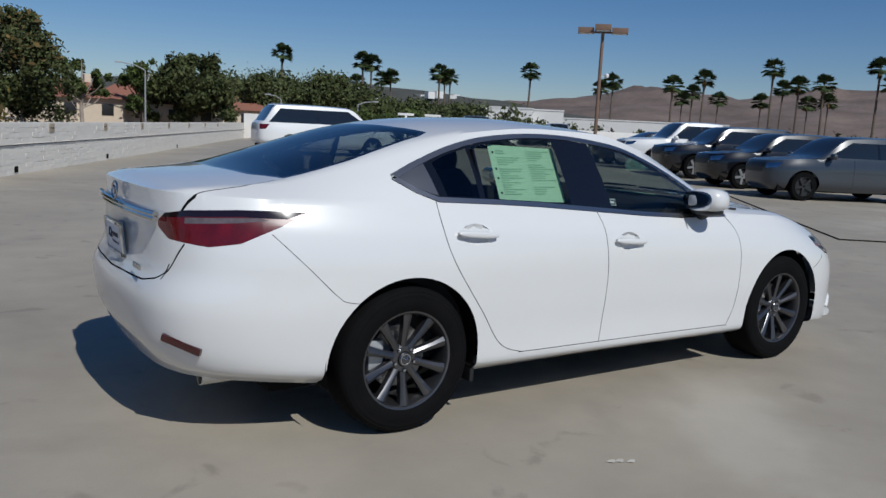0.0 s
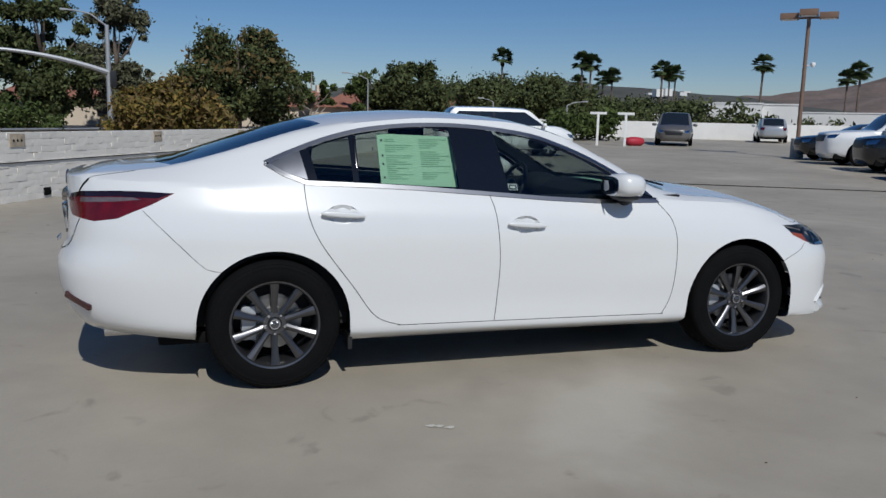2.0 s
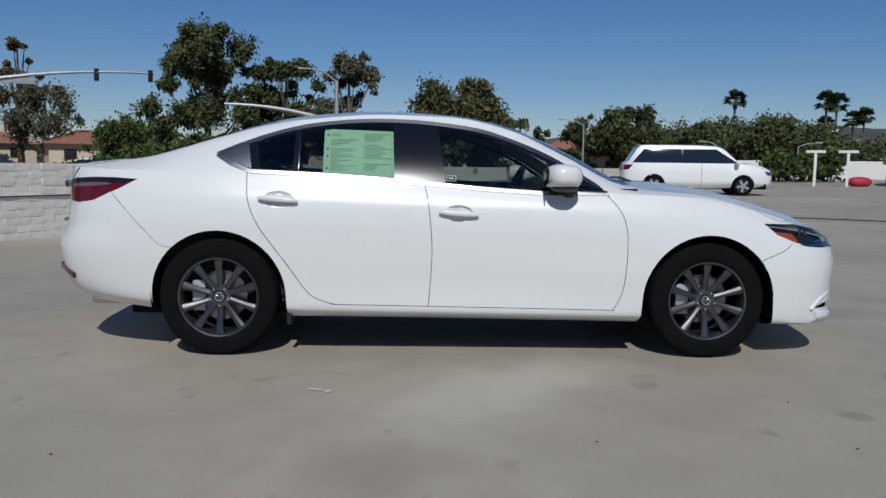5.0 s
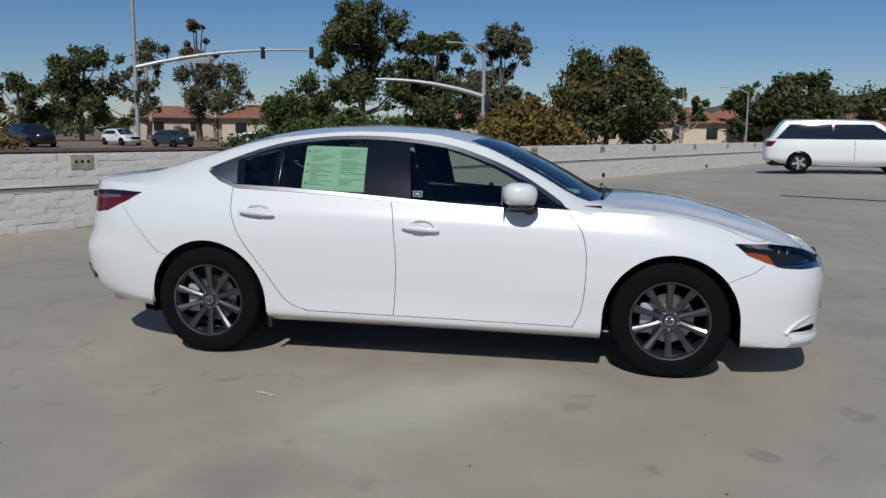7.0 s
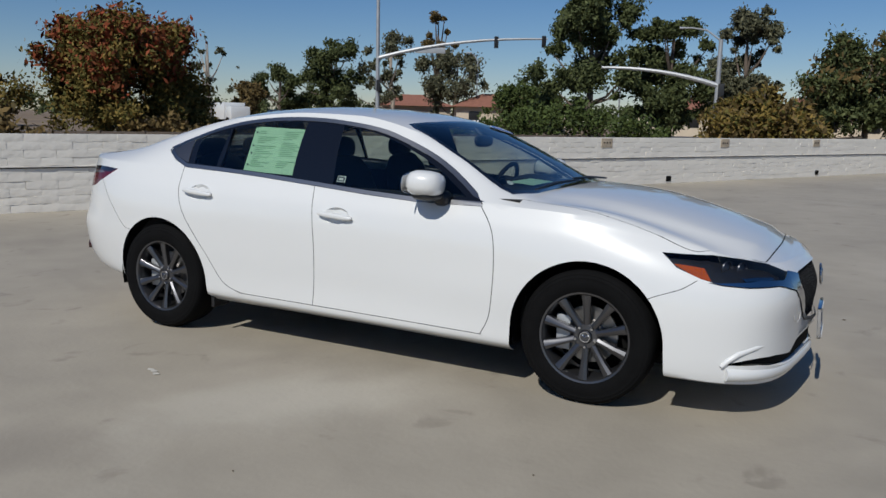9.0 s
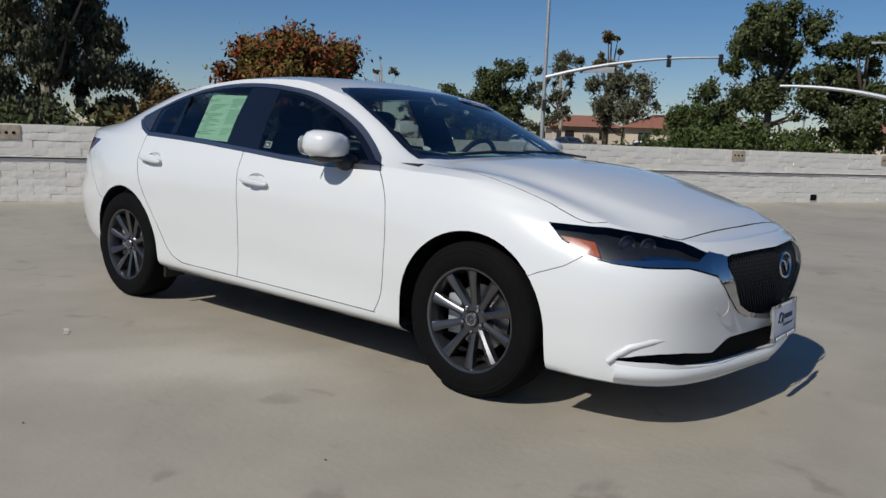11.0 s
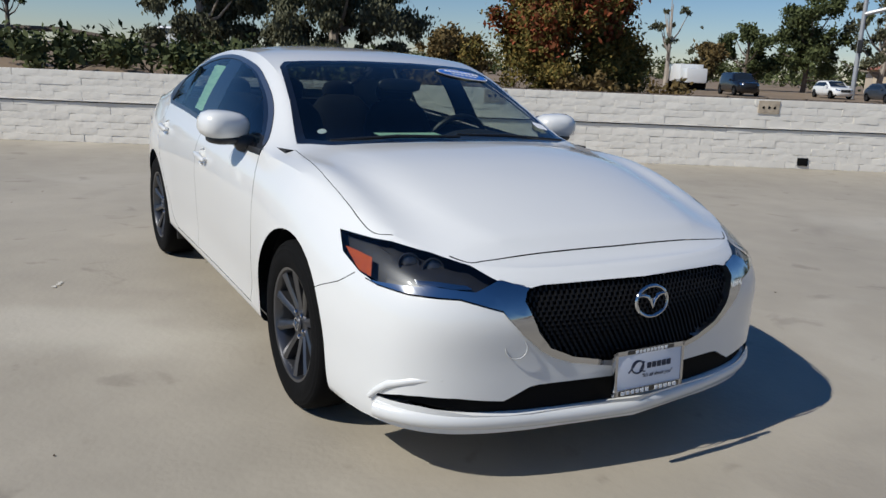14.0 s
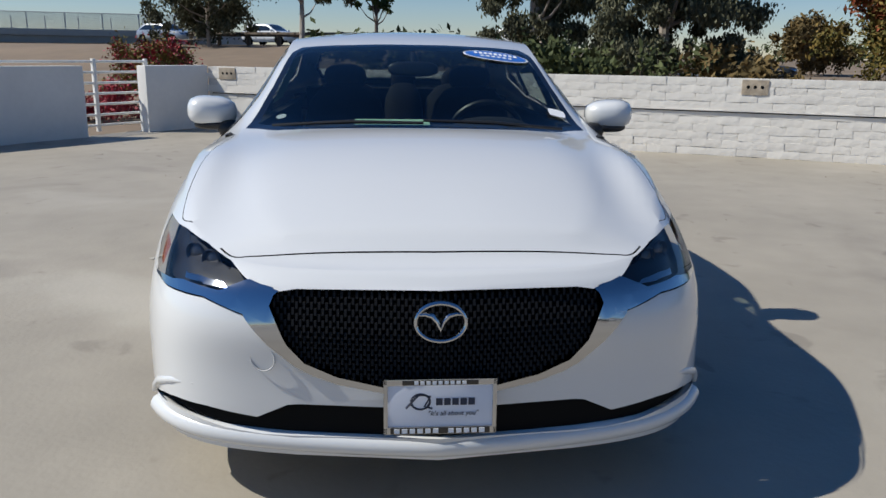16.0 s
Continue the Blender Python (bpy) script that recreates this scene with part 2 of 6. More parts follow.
def shell(levels, rail, top, n_rear=4.5, n_front=3.7, cols=44, sub=4, hubs=(-1.42, 1.41), flare=0.014, bulge=0.0, vee=2.0):
    """Half a car body (y > 0). levels: (xr, xf, widths at US, heights at US) from sill to belt.
    rail: (x, y, z) of the roof edge; top: (x, z) of the middle line."""
    u1 = np.linspace(0, 0.93, cols // 2, endpoint=False)
    e = np.linspace(0, 1, cols // 4) ** 0.8
    u2 = 0.93 + 0.07 * np.sin(e * math.pi / 2)
    half = np.concatenate([u1, u2])
    u = np.concatenate([-half[::-1], half[1:]])
    au = np.abs(u)
    n = np.where(u < 0, n_rear, n_front)
    yf = np.clip(1 - au ** n, 0, 1) ** (1 / n)
    rings = []
    for xr, xf, w, z in levels:
        x = np.where(u < 0, -xr * u, xf * u)
        y = sm(US, w, u) * yf
        x = x + np.where(u > 0, bulge, -0.3 * bulge) * np.clip((au - 0.8) / 0.2, 0, 1) * (1 - np.clip(np.abs(y) / 0.95, 0, 1) ** vee)
        rings.append(np.stack([x, y, sm(US, z, u)], 1))
    rings = np.array(rings)
    lv = np.arange(len(levels))
    fine = np.linspace(0, len(levels) - 1, (len(levels) - 1) * sub + 1)
    rows = []
    for k in range(3):
        rows.append(np.array([sm(lv, rings[:, j, k], fine) for j in range(len(u))]).T)
    grid = list(np.stack(rows, 2))
    for g, lvl in zip(grid, fine):                       # wheel flares
        if 0.5 < lvl < len(levels) - 1.5:
            for hx in hubs:
                g[:, 1] += flare * math.sin((lvl - 0.5) / (len(levels) - 2) * math.pi) * np.exp(-((g[:, 0] - hx) / 0.42) ** 4) * np.clip(yf * 4, 0, 1)
    belt = grid[-1]
    rx, ry, rz = np.array(rail).T
    tx, tz = np.array(top).T
    yr = np.minimum(sm(rx, ry, belt[:, 0]), belt[:, 1] * 0.96)
    zr = np.maximum(sm(rx, rz, belt[:, 0]), belt[:, 2])
    zt = np.maximum(sm(tx, tz, belt[:, 0]), zr)
    ease = np.clip((1 - au) / 0.04, 0, 1)
    zr = belt[:, 2] + (zr - belt[:, 2]) * ease
    zt = zr + (zt - zr) * ease
    for s in np.linspace(0, 1, 9)[1:]:
        bow = 0.018 * math.sin(s * math.pi) * np.clip((zr - belt[:, 2]) / 0.25, 0, 1)
        grid.append(np.stack([belt[:, 0], belt[:, 1] + (yr - belt[:, 1]) * s + bow, belt[:, 2] + (zr - belt[:, 2]) * s], 1))
    for s in np.linspace(0, 1, 13)[1:]:
        grid.append(np.stack([belt[:, 0], yr * (1 - s), zt - (zt - zr) * (1 - s) ** 2.4], 1))
    g0 = grid[0].copy()
    g0[:, 1] *= 0.86
    g0[:, 0] *= 0.985
    g1 = g0.copy()
    g1[:, 1] = 0
    g0[:, 2] += 0.012
    g1[:, 2] = g0[:, 2]
    grid = [g1, g0] + grid
    bm = bmesh.new()
    V = [[bm.verts.new(p) for p in r] for r in grid]
    for a, b in zip(V, V[1:]):
        for j in range(len(u) - 1):
            bm.faces.new((a[j], b[j], b[j + 1], a[j + 1]))
    bmesh.ops.remove_doubles(bm, verts=bm.verts, dist=0.0006)
    bmesh.ops.dissolve_degenerate(bm, edges=bm.edges, dist=0.0004)
    bmesh.ops.recalc_face_normals(bm, faces=bm.faces)
    if sum(f.normal.z * f.calc_area() for f in bm.faces if f.calc_center_median().z > 0.9) < 0:
        bmesh.ops.reverse_faces(bm, faces=bm.faces)
    bm.faces.layers.int.new("region")
    return bm


def inside(p, pts):
    x, y = p
    c = False
    for (x0, y0), (x1, y1) in zip(pts, pts[1:] + pts[:1]):
        if (y0 > y) != (y1 > y) and x < (x1 - x0) * (y - y0) / (y1 - y0) + x0:
            c = not c
    return c


def cut(bm, region, axis, pts, ok, over=None):
    """Cuts a polygon, given in (axis . p, z), through the faces that ok(face) accepts, and marks it as a region."""
    A = Vector(axis)
    pts = [tuple(map(float, p)) for p in pts]
    lay = bm.faces.layers.int["region"]
    for (a0, z0), (a1, z1) in zip(pts, pts[1:] + pts[:1]):
        lo_a, hi_a, lo_z, hi_z = min(a0, a1) - 1e-4, max(a0, a1) + 1e-4, min(z0, z1) - 1e-4, max(z0, z1) + 1e-4
        near = []
        for f in bm.faces:
            aa = [A.dot(v.co) for v in f.verts]
            if max(aa) < lo_a or min(aa) > hi_a:
                continue
            zz = [v.co.z for v in f.verts]
            if max(zz) < lo_z or min(zz) > hi_z or not ok(f):
                continue
            near.append(f)
        if not near:
            continue
        no = A * (z1 - z0) + Vector((0, 0, -(a1 - a0)))
        co = A * a0 / A.length_squared + Vector((0, 0, z0))
        if no.length < 1e-7:
            continue
        geom = near + list({e for f in near for e in f.edges}) + list({v for f in near for v in f.verts})
        bmesh.ops.bisect_plane(bm, geom=geom, plane_co=co, plane_no=no.normalized(), dist=1e-5)
    for f in bm.faces:
        if not ok(f) or (over is not None and f[lay] not in over):
            continue
        c = f.calc_center_median()
        if inside((A.dot(c), c.z), pts):
            f[lay] = region


def cut_top(bm, region, pts, ok, over=None):
    """The same seen from above: the polygon is in (x, y)."""
    pts = [tuple(map(float, p)) for p in pts]
    lay = bm.faces.layers.int["region"]
    for (x0, y0), (x1, y1) in zip(pts, pts[1:] + pts[:1]):
        lx, hx, ly, hy = min(x0, x1) - 1e-4, max(x0, x1) + 1e-4, min(y0, y1) - 1e-4, max(y0, y1) + 1e-4
        near = [f for f in bm.faces if max(v.co.x for v in f.verts) >= lx and min(v.co.x for v in f.verts) <= hx
                and max(v.co.y for v in f.verts) >= ly and min(v.co.y for v in f.verts) <= hy and ok(f)]
        no = Vector((y1 - y0, -(x1 - x0), 0))
        if not near or no.length < 1e-7:
            continue
        geom = near + list({e for f in near for e in f.edges}) + list({v for f in near for v in f.verts})
        bmesh.ops.bisect_plane(bm, geom=geom, plane_co=(x0, y0, 0), plane_no=no.normalized(), dist=1e-5)
    for f in bm.faces:
        if ok(f) and (over is None or f[lay] in over):
            c = f.calc_center_median()
            if inside((c.x, c.y), pts):
                f[lay] = region


def strip(line, w):
    """The outline of a band of width w along a polyline."""
    a, b = [], []
    for i, p in enumerate(line):
        q0, q1 = line[max(0, i - 1)], line[min(len(line) - 1, i + 1)]
        dx, dy = q1[0] - q0[0], q1[1] - q0[1]
        k = w / 2 / math.hypot(dx, dy)
        a.append((p[0] - dy * k, p[1] + dx * k))
        b.append((p[0] + dy * k, p[1] - dx * k))
    return a + b[::-1]


def spline(pts, n=5):
    """Rounds a polyline (Catmull-Rom), n steps a piece."""
    out = []
    for i in range(len(pts) - 1):
        p = [np.array(pts[max(0, min(len(pts) - 1, i + k))], float) for k in (-1, 0, 1, 2)]
        for t in np.linspace(0, 1, n, endpoint=False):
            out.append(tuple(0.5 * (2 * p[1] + (p[2] - p[0]) * t + (2 * p[0] - 5 * p[1] + 4 * p[2] - p[3]) * t * t + (3 * p[1] - p[0] - 3 * p[2] + p[3]) * t ** 3)))
    return out + [tuple(map(float, pts[-1]))]


def take(bm, region, side=0, thick=0.0, push=0.0):
    """A copy of one region: side 1 the left, -1 the right, 0 both joined in the middle."""
    lay = bm.faces.layers.int["region"]
    keep = set(region) if isinstance(region, (set, tuple, list)) else {region}
    out = bm.copy()
    lay2 = out.faces.layers.int["region"]
    bmesh.ops.delete(out, geom=[f for f in out.faces if f[lay2] not in keep], context="FACES")
    if push:
        for v in out.verts:
            v.co -= v.normal * push
    if side < 0:
        bmesh.ops.scale(out, vec=(1, -1, 1), verts=out.verts)
        bmesh.ops.reverse_faces(out, faces=out.faces)
    elif side == 0:
        g = bmesh.ops.duplicate(out, geom=out.verts[:] + out.edges[:] + out.faces[:])["geom"]
        vs = [q for q in g if isinstance(q, bmesh.types.BMVert)]
        bmesh.ops.scale(out, vec=(1, -1, 1), verts=vs)
        bmesh.ops.reverse_faces(out, faces=[q for q in g if isinstance(q, bmesh.types.BMFace)])
        bmesh.ops.remove_doubles(out, verts=[v for v in out.verts if abs(v.co.y) < 0.001], dist=0.0015)
    if thick:
        bmesh.ops.solidify(out, geom=out.faces[:], thickness=thick)
    return out


def arc(cx, cz, r, a0, a1, n):
    return [(cx + r * math.cos(radians(a0 + (a1 - a0) * k / n)), cz + r * math.sin(radians(a0 + (a1 - a0) * k / n))) for k in range(n + 1)]


# ---- the white sedan ----
HUBS, HUB_Z = (-1.425, 1.405), 0.340
SEDAN_LEVELS = [
    (-2.36, 2.06, (0.80, 0.86, 0.85, 0.86, 0.82), (0.30, 0.23, 0.215, 0.20, 0.165)),
    (-2.40, 2.215, (0.90, 0.93, 0.93, 0.94, 0.975), (0.365, 0.29, 0.27, 0.25, 0.19)),
    (-2.445, 2.23, (0.93, 0.94, 0.93, 0.95, 0.985), (0.46, 0.42, 0.39, 0.36, 0.29)),
    (-2.465, 2.235, (0.945, 0.95, 0.94, 0.96, 0.98), (0.62, 0.58, 0.55, 0.53, 0.43)),
    (-2.405, 2.25, (0.94, 0.955, 0.945, 0.95, 0.95), (0.78, 0.75, 0.72, 0.70, 0.57)),
    (-2.40, 2.215, (0.90, 0.935, 0.93, 0.925, 0.88), (0.93, 0.90, 0.86, 0.83, 0.68)),
    (-2.40, 2.155, (0.83, 0.875, 0.868, 0.872, 0.80), (1.075, 1.035, 0.985, 0.94, 0.735)),
]
SEDAN_RAIL = [(-2.45, 0.60, 1.075), (-1.95, 0.66, 1.125), (-1.5, 0.665, 1.245), (-1.2, 0.655, 1.325), (-0.9, 0.64, 1.375), (-0.5, 0.63, 1.405),
              (-0.1, 0.63, 1.395), (0.25, 0.635, 1.325), (0.6, 0.68, 1.165), (0.92, 0.755, 1.005), (1.1, 0.74, 0.985), (1.4, 0.66, 0.97), (2.0, 0.50, 0.84), (2.36, 0.3, 0.73)]
SEDAN_TOP = [(-2.45, 1.085), (-2.2, 1.125), (-1.97, 1.145), (-1.74, 1.215), (-1.49, 1.30), (-1.22, 1.38), (-0.91, 1.43), (-0.5, 1.452), (-0.1, 1.432),
             (0.22, 1.38), (0.5, 1.285), (0.8, 1.14), (1.03, 1.025), (1.15, 1.025), (1.4, 1.005), (1.7, 0.95), (2.0, 0.865), (2.2, 0.795), (2.36, 0.73)]
sedan = thing("sedan", "white four-door sedan parked on the concrete deck", "car")
sb = shell(SEDAN_LEVELS, SEDAN_RAIL, SEDAN_TOP, cols=56, hubs=HUBS, n_rear=5.6, n_front=7.0, flare=0.010, bulge=0.16, vee=1.3)
for v in sb.verts:
    if 1.0 < v.co.x < 2.1 and v.co.z > 0.70:
        k = math.sin(math.pi * (v.co.x - 1.0) / 1.1) ** 0.8
        yc = 0.815 - 0.05 * (v.co.x - 1.0)
        v.co.z += k * (0.016 * math.exp(-((v.co.y - yc) / 0.055) ** 2) - 0.014 * math.exp(-((v.co.y - yc + 0.14) / 0.075) ** 2))
bmesh.ops.recalc_face_normals(sb, faces=sb.faces)
SIDE, REARW, FRONTW, DIAG_F, DIAG_R = (1, 0, 0), (0, 1, 0), (0, 1, 0), (1, -1, 0), (-1, -1, 0)
ok_side = lambda f: f.normal.y > 0.25 and f.calc_center_median().y > 0.4
ok_front = lambda f: f.normal.x > 0.15 and f.calc_center_median().x > 1.9
ok_nose = lambda f: f.calc_center_median().x > 1.6 and f.normal.dot(Vector((1, 1, 0))) > 0.1 and f.calc_center_median().y > 0.3
ok_tail = lambda f: f.calc_center_median().x < -1.7 and f.normal.dot(Vector((-1, 1, 0))) > 0.1
ok_rear = lambda f: f.normal.x < -0.2 and f.calc_center_median().x < -2.2
ok_roof = lambda f: f.normal.z > 0.15 and f.calc_center_median().z > 0.66

DOOR_REAR = spline([(-1.265, 1.06), (-1.265, 1.01), (-1.25, 0.89), (-1.20, 0.77), (-1.11, 0.64), (-1.02, 0.52), (-0.93, 0.39), (-0.86, 0.335), (-0.76, 0.305)], 4)
DOOR_MID = spline([(-0.255, 1.0), (-0.235, 0.93), (-0.215, 0.77), (-0.205, 0.61), (-0.215, 0.40), (-0.225, 0.30)], 3)
DOOR_FRONT = spline([(0.80, 0.955), (0.88, 0.86), (0.915, 0.75), (0.92, 0.58), (0.90, 0.39), (0.85, 0.285)], 4)
DLO = [(-1.455, 1.155)] + spline([(-1.34, 1.205), (-1.15, 1.275), (-0.96, 1.325), (-0.77, 1.352), (-0.58, 1.365), (-0.39, 1.365), (-0.19, 1.352), (0.06, 1.318), (0.23, 1.268), (0.41, 1.198), (0.58, 1.11), (0.82, 0.955)], 3) + \
      [(0.42, 0.955), (0.11, 0.972), (-0.25, 1.0), (-0.64, 1.03), (-0.9, 1.045), (-1.25, 1.06), (-1.36, 1.10)]
cut(sb, 16, SIDE, DOOR_REAR + DOOR_MID[::-1], ok_side)
cut(sb, 15, SIDE, DOOR_MID + DOOR_FRONT[::-1], ok_side)
cut(sb, 2, SIDE, DLO, ok_side)
cut(sb, 3, SIDE, [(-0.175, 1.337), (0.04, 1.302), (0.21, 1.25), (0.38, 1.18), (0.53, 1.10), (0.71, 0.985), (0.42, 0.972), (0.11, 0.989), (-0.13, 1.008)], ok_side, {2})
cut(sb, 4, SIDE, [(-0.98, 1.064), (-0.98, 1.30), (-0.77, 1.337), (-0.58, 1.349), (-0.44, 1.349), (-0.425, 1.03), (-0.64, 1.046)], ok_side, {2})
cut(sb, 5, SIDE, [(-1.225, 1.222), (-1.15, 1.255), (-1.01, 1.292), (-1.01, 1.066), (-1.195, 1.076)], ok_side, {2})
cut(sb, 6, SIDE, strip(DLO + DLO[:1], 0.022), ok_side, {2, 0, 15, 16})
cut(sb, 27, SIDE, [(-1.44, 1.150), (-1.34, 1.193), (-1.275, 1.217), (-1.245, 1.076), (-1.35, 1.108)], ok_side, {2})
for line in (DOOR_REAR, DOOR_MID, DOOR_FRONT, [(-0.78, 0.305), (0.2, 0.292), (0.86, 0.283)]):
    cut(sb, 20, SIDE, strip(line, 0.0038), ok_side, {0, 15, 16})
for hx in HUBS:
    cut(sb, 1, SIDE, arc(hx, 0.340, 0.386, 0, 180, 26) + [(hx - 0.398, 0.1), (hx + 0.398, 0.1)], lambda f: f.calc_center_median().y > 0.5 and f.calc_center_median().z < 0.85)
HOODLINE = spline([(1.0, 0.775), (1.2, 0.795), (1.45, 0.815), (1.65, 0.817), (1.80, 0.812), (1.885, 0.797), (1.94, 0.755), (2.06, 0.675), (2.165, 0.60), (2.180, 0.54), (2.187, 0.45), (2.198, 0.207), (2.203, -0.1)], 4)
cut_top(sb, 13, HOODLINE + [(1.07, -0.1), (1.0, 0.6)], ok_roof)
cut(sb, 17, DIAG_F, [(0.75, 0.575), (0.81, 0.597), (0.936, 0.634), (1.033, 0.678), (1.058, 0.70), (1.3, 0.80), (2.9, 0.80), (2.9, 0.05), (0.75, 0.05)], lambda f: f.calc_center_median().x > 1.72 and f.calc_center_median().z < 0.80, {0})
cut_top(sb, 20, strip(HOODLINE[:25], 0.0026), ok_roof, {0, 13, 17})
cut_top(sb, 20, strip(HOODLINE[30:], 0.0055), ok_roof, {0, 13, 17})
cut(sb, 20, DIAG_F, strip([(0.75, 0.575), (0.81, 0.597), (0.936, 0.634), (1.033, 0.678)], 0.003), ok_nose, {0, 17})
cut(sb, 9, DIAG_F, [(0.875, 0.793), (1.09, 0.787), (1.19, 0.786), (1.40, 0.766), (1.59, 0.742), (1.73, 0.704), (1.645, 0.672), (1.44, 0.680), (1.36, 0.673), (1.14, 0.668), (1.058, 0.684), (0.932, 0.729)], ok_nose)
GRILLE_EDGE = [(0.445, 0.683), (0.458, 0.672), (0.470, 0.645), (0.425, 0.545), (0.375, 0.487), (0.285, 0.447), (0.155, 0.420), (-0.1, 0.407)]
cut(sb, 11, FRONTW, [(-0.1, 0.697), (0.03, 0.696), (0.395, 0.691)] + GRILLE_EDGE, ok_front)
cut(sb, 12, FRONTW, GRILLE_EDGE + [(-0.1, 0.388), (0.09, 0.392), (0.155, 0.402), (0.282, 0.424), (0.36, 0.452), (0.40, 0.475), (0.475, 0.537), (0.52, 0.585), (0.54, 0.610), (0.56, 0.66), (0.53, 0.705)], ok_front, {0, 17})
cut(sb, 12, DIAG_F, [(1.10, 0.672), (1.14, 0.668), (1.36, 0.673), (1.44, 0.680), (1.645, 0.672), (1.73, 0.704), (1.84, 0.69), (1.86, 0.67), (1.845, 0.65), (1.785, 0.617), (1.66, 0.640), (1.586, 0.652), (1.342, 0.652), (1.179, 0.661)], ok_nose, {0, 17})
cut(sb, 20, DIAG_F, strip([(1.10, 0.670), (1.179, 0.659), (1.342, 0.650), (1.586, 0.650), (1.66, 0.638), (1.785, 0.615)], 0.004), ok_nose, {0, 17})
cut(sb, 19, FRONTW, [(-0.1, 0.357), (0.154, 0.357), (0.40, 0.357), (0.43, 0.353), (0.52, 0.308), (0.60, 0.316), (0.67, 0.324), (0.77, 0.325), (0.82, 0.318), (0.872, 0.299), (0.872, 0.293), (0.82, 0.291), (0.77, 0.290), (0.616, 0.263), (0.50, 0.254), (-0.1, 0.265)], ok_front)
cut_top(sb, 21, [(1.10, -0.1), (1.07, 0.3), (1.02, 0.6), (0.93, 0.745), (0.60, 0.665), (0.26, 0.605), (0.19, 0.56), (0.235, 0.3), (0.25, -0.1)], ok_roof)
cut_top(sb, 7, [(1.05, -0.1), (1.02, 0.3), (0.975, 0.58), (0.90, 0.695), (0.60, 0.635), (0.27, 0.575), (0.22, 0.53), (0.265, 0.3), (0.28, -0.1)], ok_roof, {21})
cut_top(sb, 23, [(-2.02, -0.1), (-1.99, 0.4), (-1.91, 0.62), (-1.6, 0.64), (-1.2, 0.58), (-1.13, 0.54), (-1.18, 0.3), (-1.2, -0.1)], ok_roof)
cut_top(sb, 8, [(-2.00, -0.1), (-1.97, 0.4), (-1.90, 0.595), (-1.6, 0.615), (-1.2, 0.555), (-1.16, 0.52), (-1.205, 0.3), (-1.225, -0.1)], ok_roof, {23})
cut(sb, 10, DIAG_R, [(1.06, 1.008), (1.25, 1.015), (1.405, 1.016), (1.685, 1.006), (1.85, 0.985), (1.91, 0.95), (1.905, 0.925), (1.807, 0.882), (1.534, 0.865), (1.362, 0.883), (1.17, 0.952)], ok_tail)
cut(sb, 24, DIAG_R, [(1.0, 1.03), (2.1, 1.03), (2.1, 0.985), (1.85, 0.966), (1.68, 0.980), (1.4, 0.989), (1.15, 0.982)], ok_tail, {10})
cut(sb, 26, DIAG_R, [(1.70, 0.976), (1.45, 0.984), (1.29, 0.986), (1.24, 0.976), (1.40, 0.964), (1.70, 0.952)], ok_tail, {10})
for cx, cz in ((-1.08, 0.905), (-0.055, 0.835)):
    cut(sb, 25, SIDE, [(cx + 0.085 * math.cos(a), cz + 0.048 * math.sin(a)) for a in np.linspace(0, 2 * math.pi, 20, endpoint=False)], ok_side, {15, 16})
cut(sb, 14, REARW, [(-0.1, 1.2), (0.70, 1.2), (0.66, 0.87), (0.60, 0.752), (0.545, 0.716), (0.45, 0.697), (-0.1, 0.687)], lambda f: f.normal.x < -0.1 and f.calc_center_median().x < -2.2, {0})
cut_top(sb, 14, [(-2.03, -0.1), (-2.0, 0.4), (-1.95, 0.62), (-2.1, 0.655), (-2.3, 0.65), (-2.5, 0.5), (-2.5, -0.1)], lambda f: f.normal.z > 0.3 and f.calc_center_median().x < -1.9 and f.calc_center_median().z > 1.0, {0})
cut_top(sb, 20, strip([(-1.95, 0.63), (-2.1, 0.655), (-2.3, 0.65), (-2.42, 0.58)], 0.005), ok_roof, {0, 14})
cut(sb, 20, REARW, strip([(0.66, 0.87), (0.60, 0.75), (0.545, 0.714), (0.45, 0.695), (-0.1, 0.685)], 0.007), lambda f: f.normal.x < -0.6 and f.calc_center_median().x < -2.2, {0, 14})
cut(sb, 20, SIDE, strip([(-2.045, 0.925), (-1.902, 0.782), (-1.80, 0.678), (-1.755, 0.640), (-1.72, 0.630), (-1.67, 0.624)], 0.0026), ok_side, {0})

lay = sb.faces.layers.int["region"]
scoop = [f for f in sb.faces if f[lay] == 25]
bmesh.ops.poke(sb, faces=scoop)
for v in sb.verts:
    if v.link_faces and all(f[lay] == 25 for f in v.link_faces):
        v.co.y -= 0.016
for f in sb.faces:
    if f[lay] == 25:
        f[lay] = 16 if f.calc_center_median().x < -0.5 else 15
part("body", take(sb, 0), PAINT, sedan)
part("hood", take(sb, 13), PAINT, sedan)
part("trunk_lid", take(sb, 14), PAINT, sedan)
part("front_bumper", take(sb, 17), PAINT, sedan)
part("panel_gap", take(sb, 20, push=0.002), SEAM, sedan)
part("windshield", take(sb, 7), SHIELD, sedan, "clear laminated windshield")
part("windshield_border", take(sb, 21), GLOSSBLACK, sedan)
part("rear_window", take(sb, 8), TINT, sedan, "tinted rear window")
part("rear_window_border", take(sb, 23), GLOSSBLACK, sedan)
grille = part("grille", take(sb, 11, push=0.03), SEAM, sedan, "black honeycomb grille")
part("chrome_wing", take(sb, 12, push=-0.006), CHROME, sedan, "chrome strip under the grille and headlights")
part("lower_intake", take(sb, 19, push=0.02), SEAM, sedan)
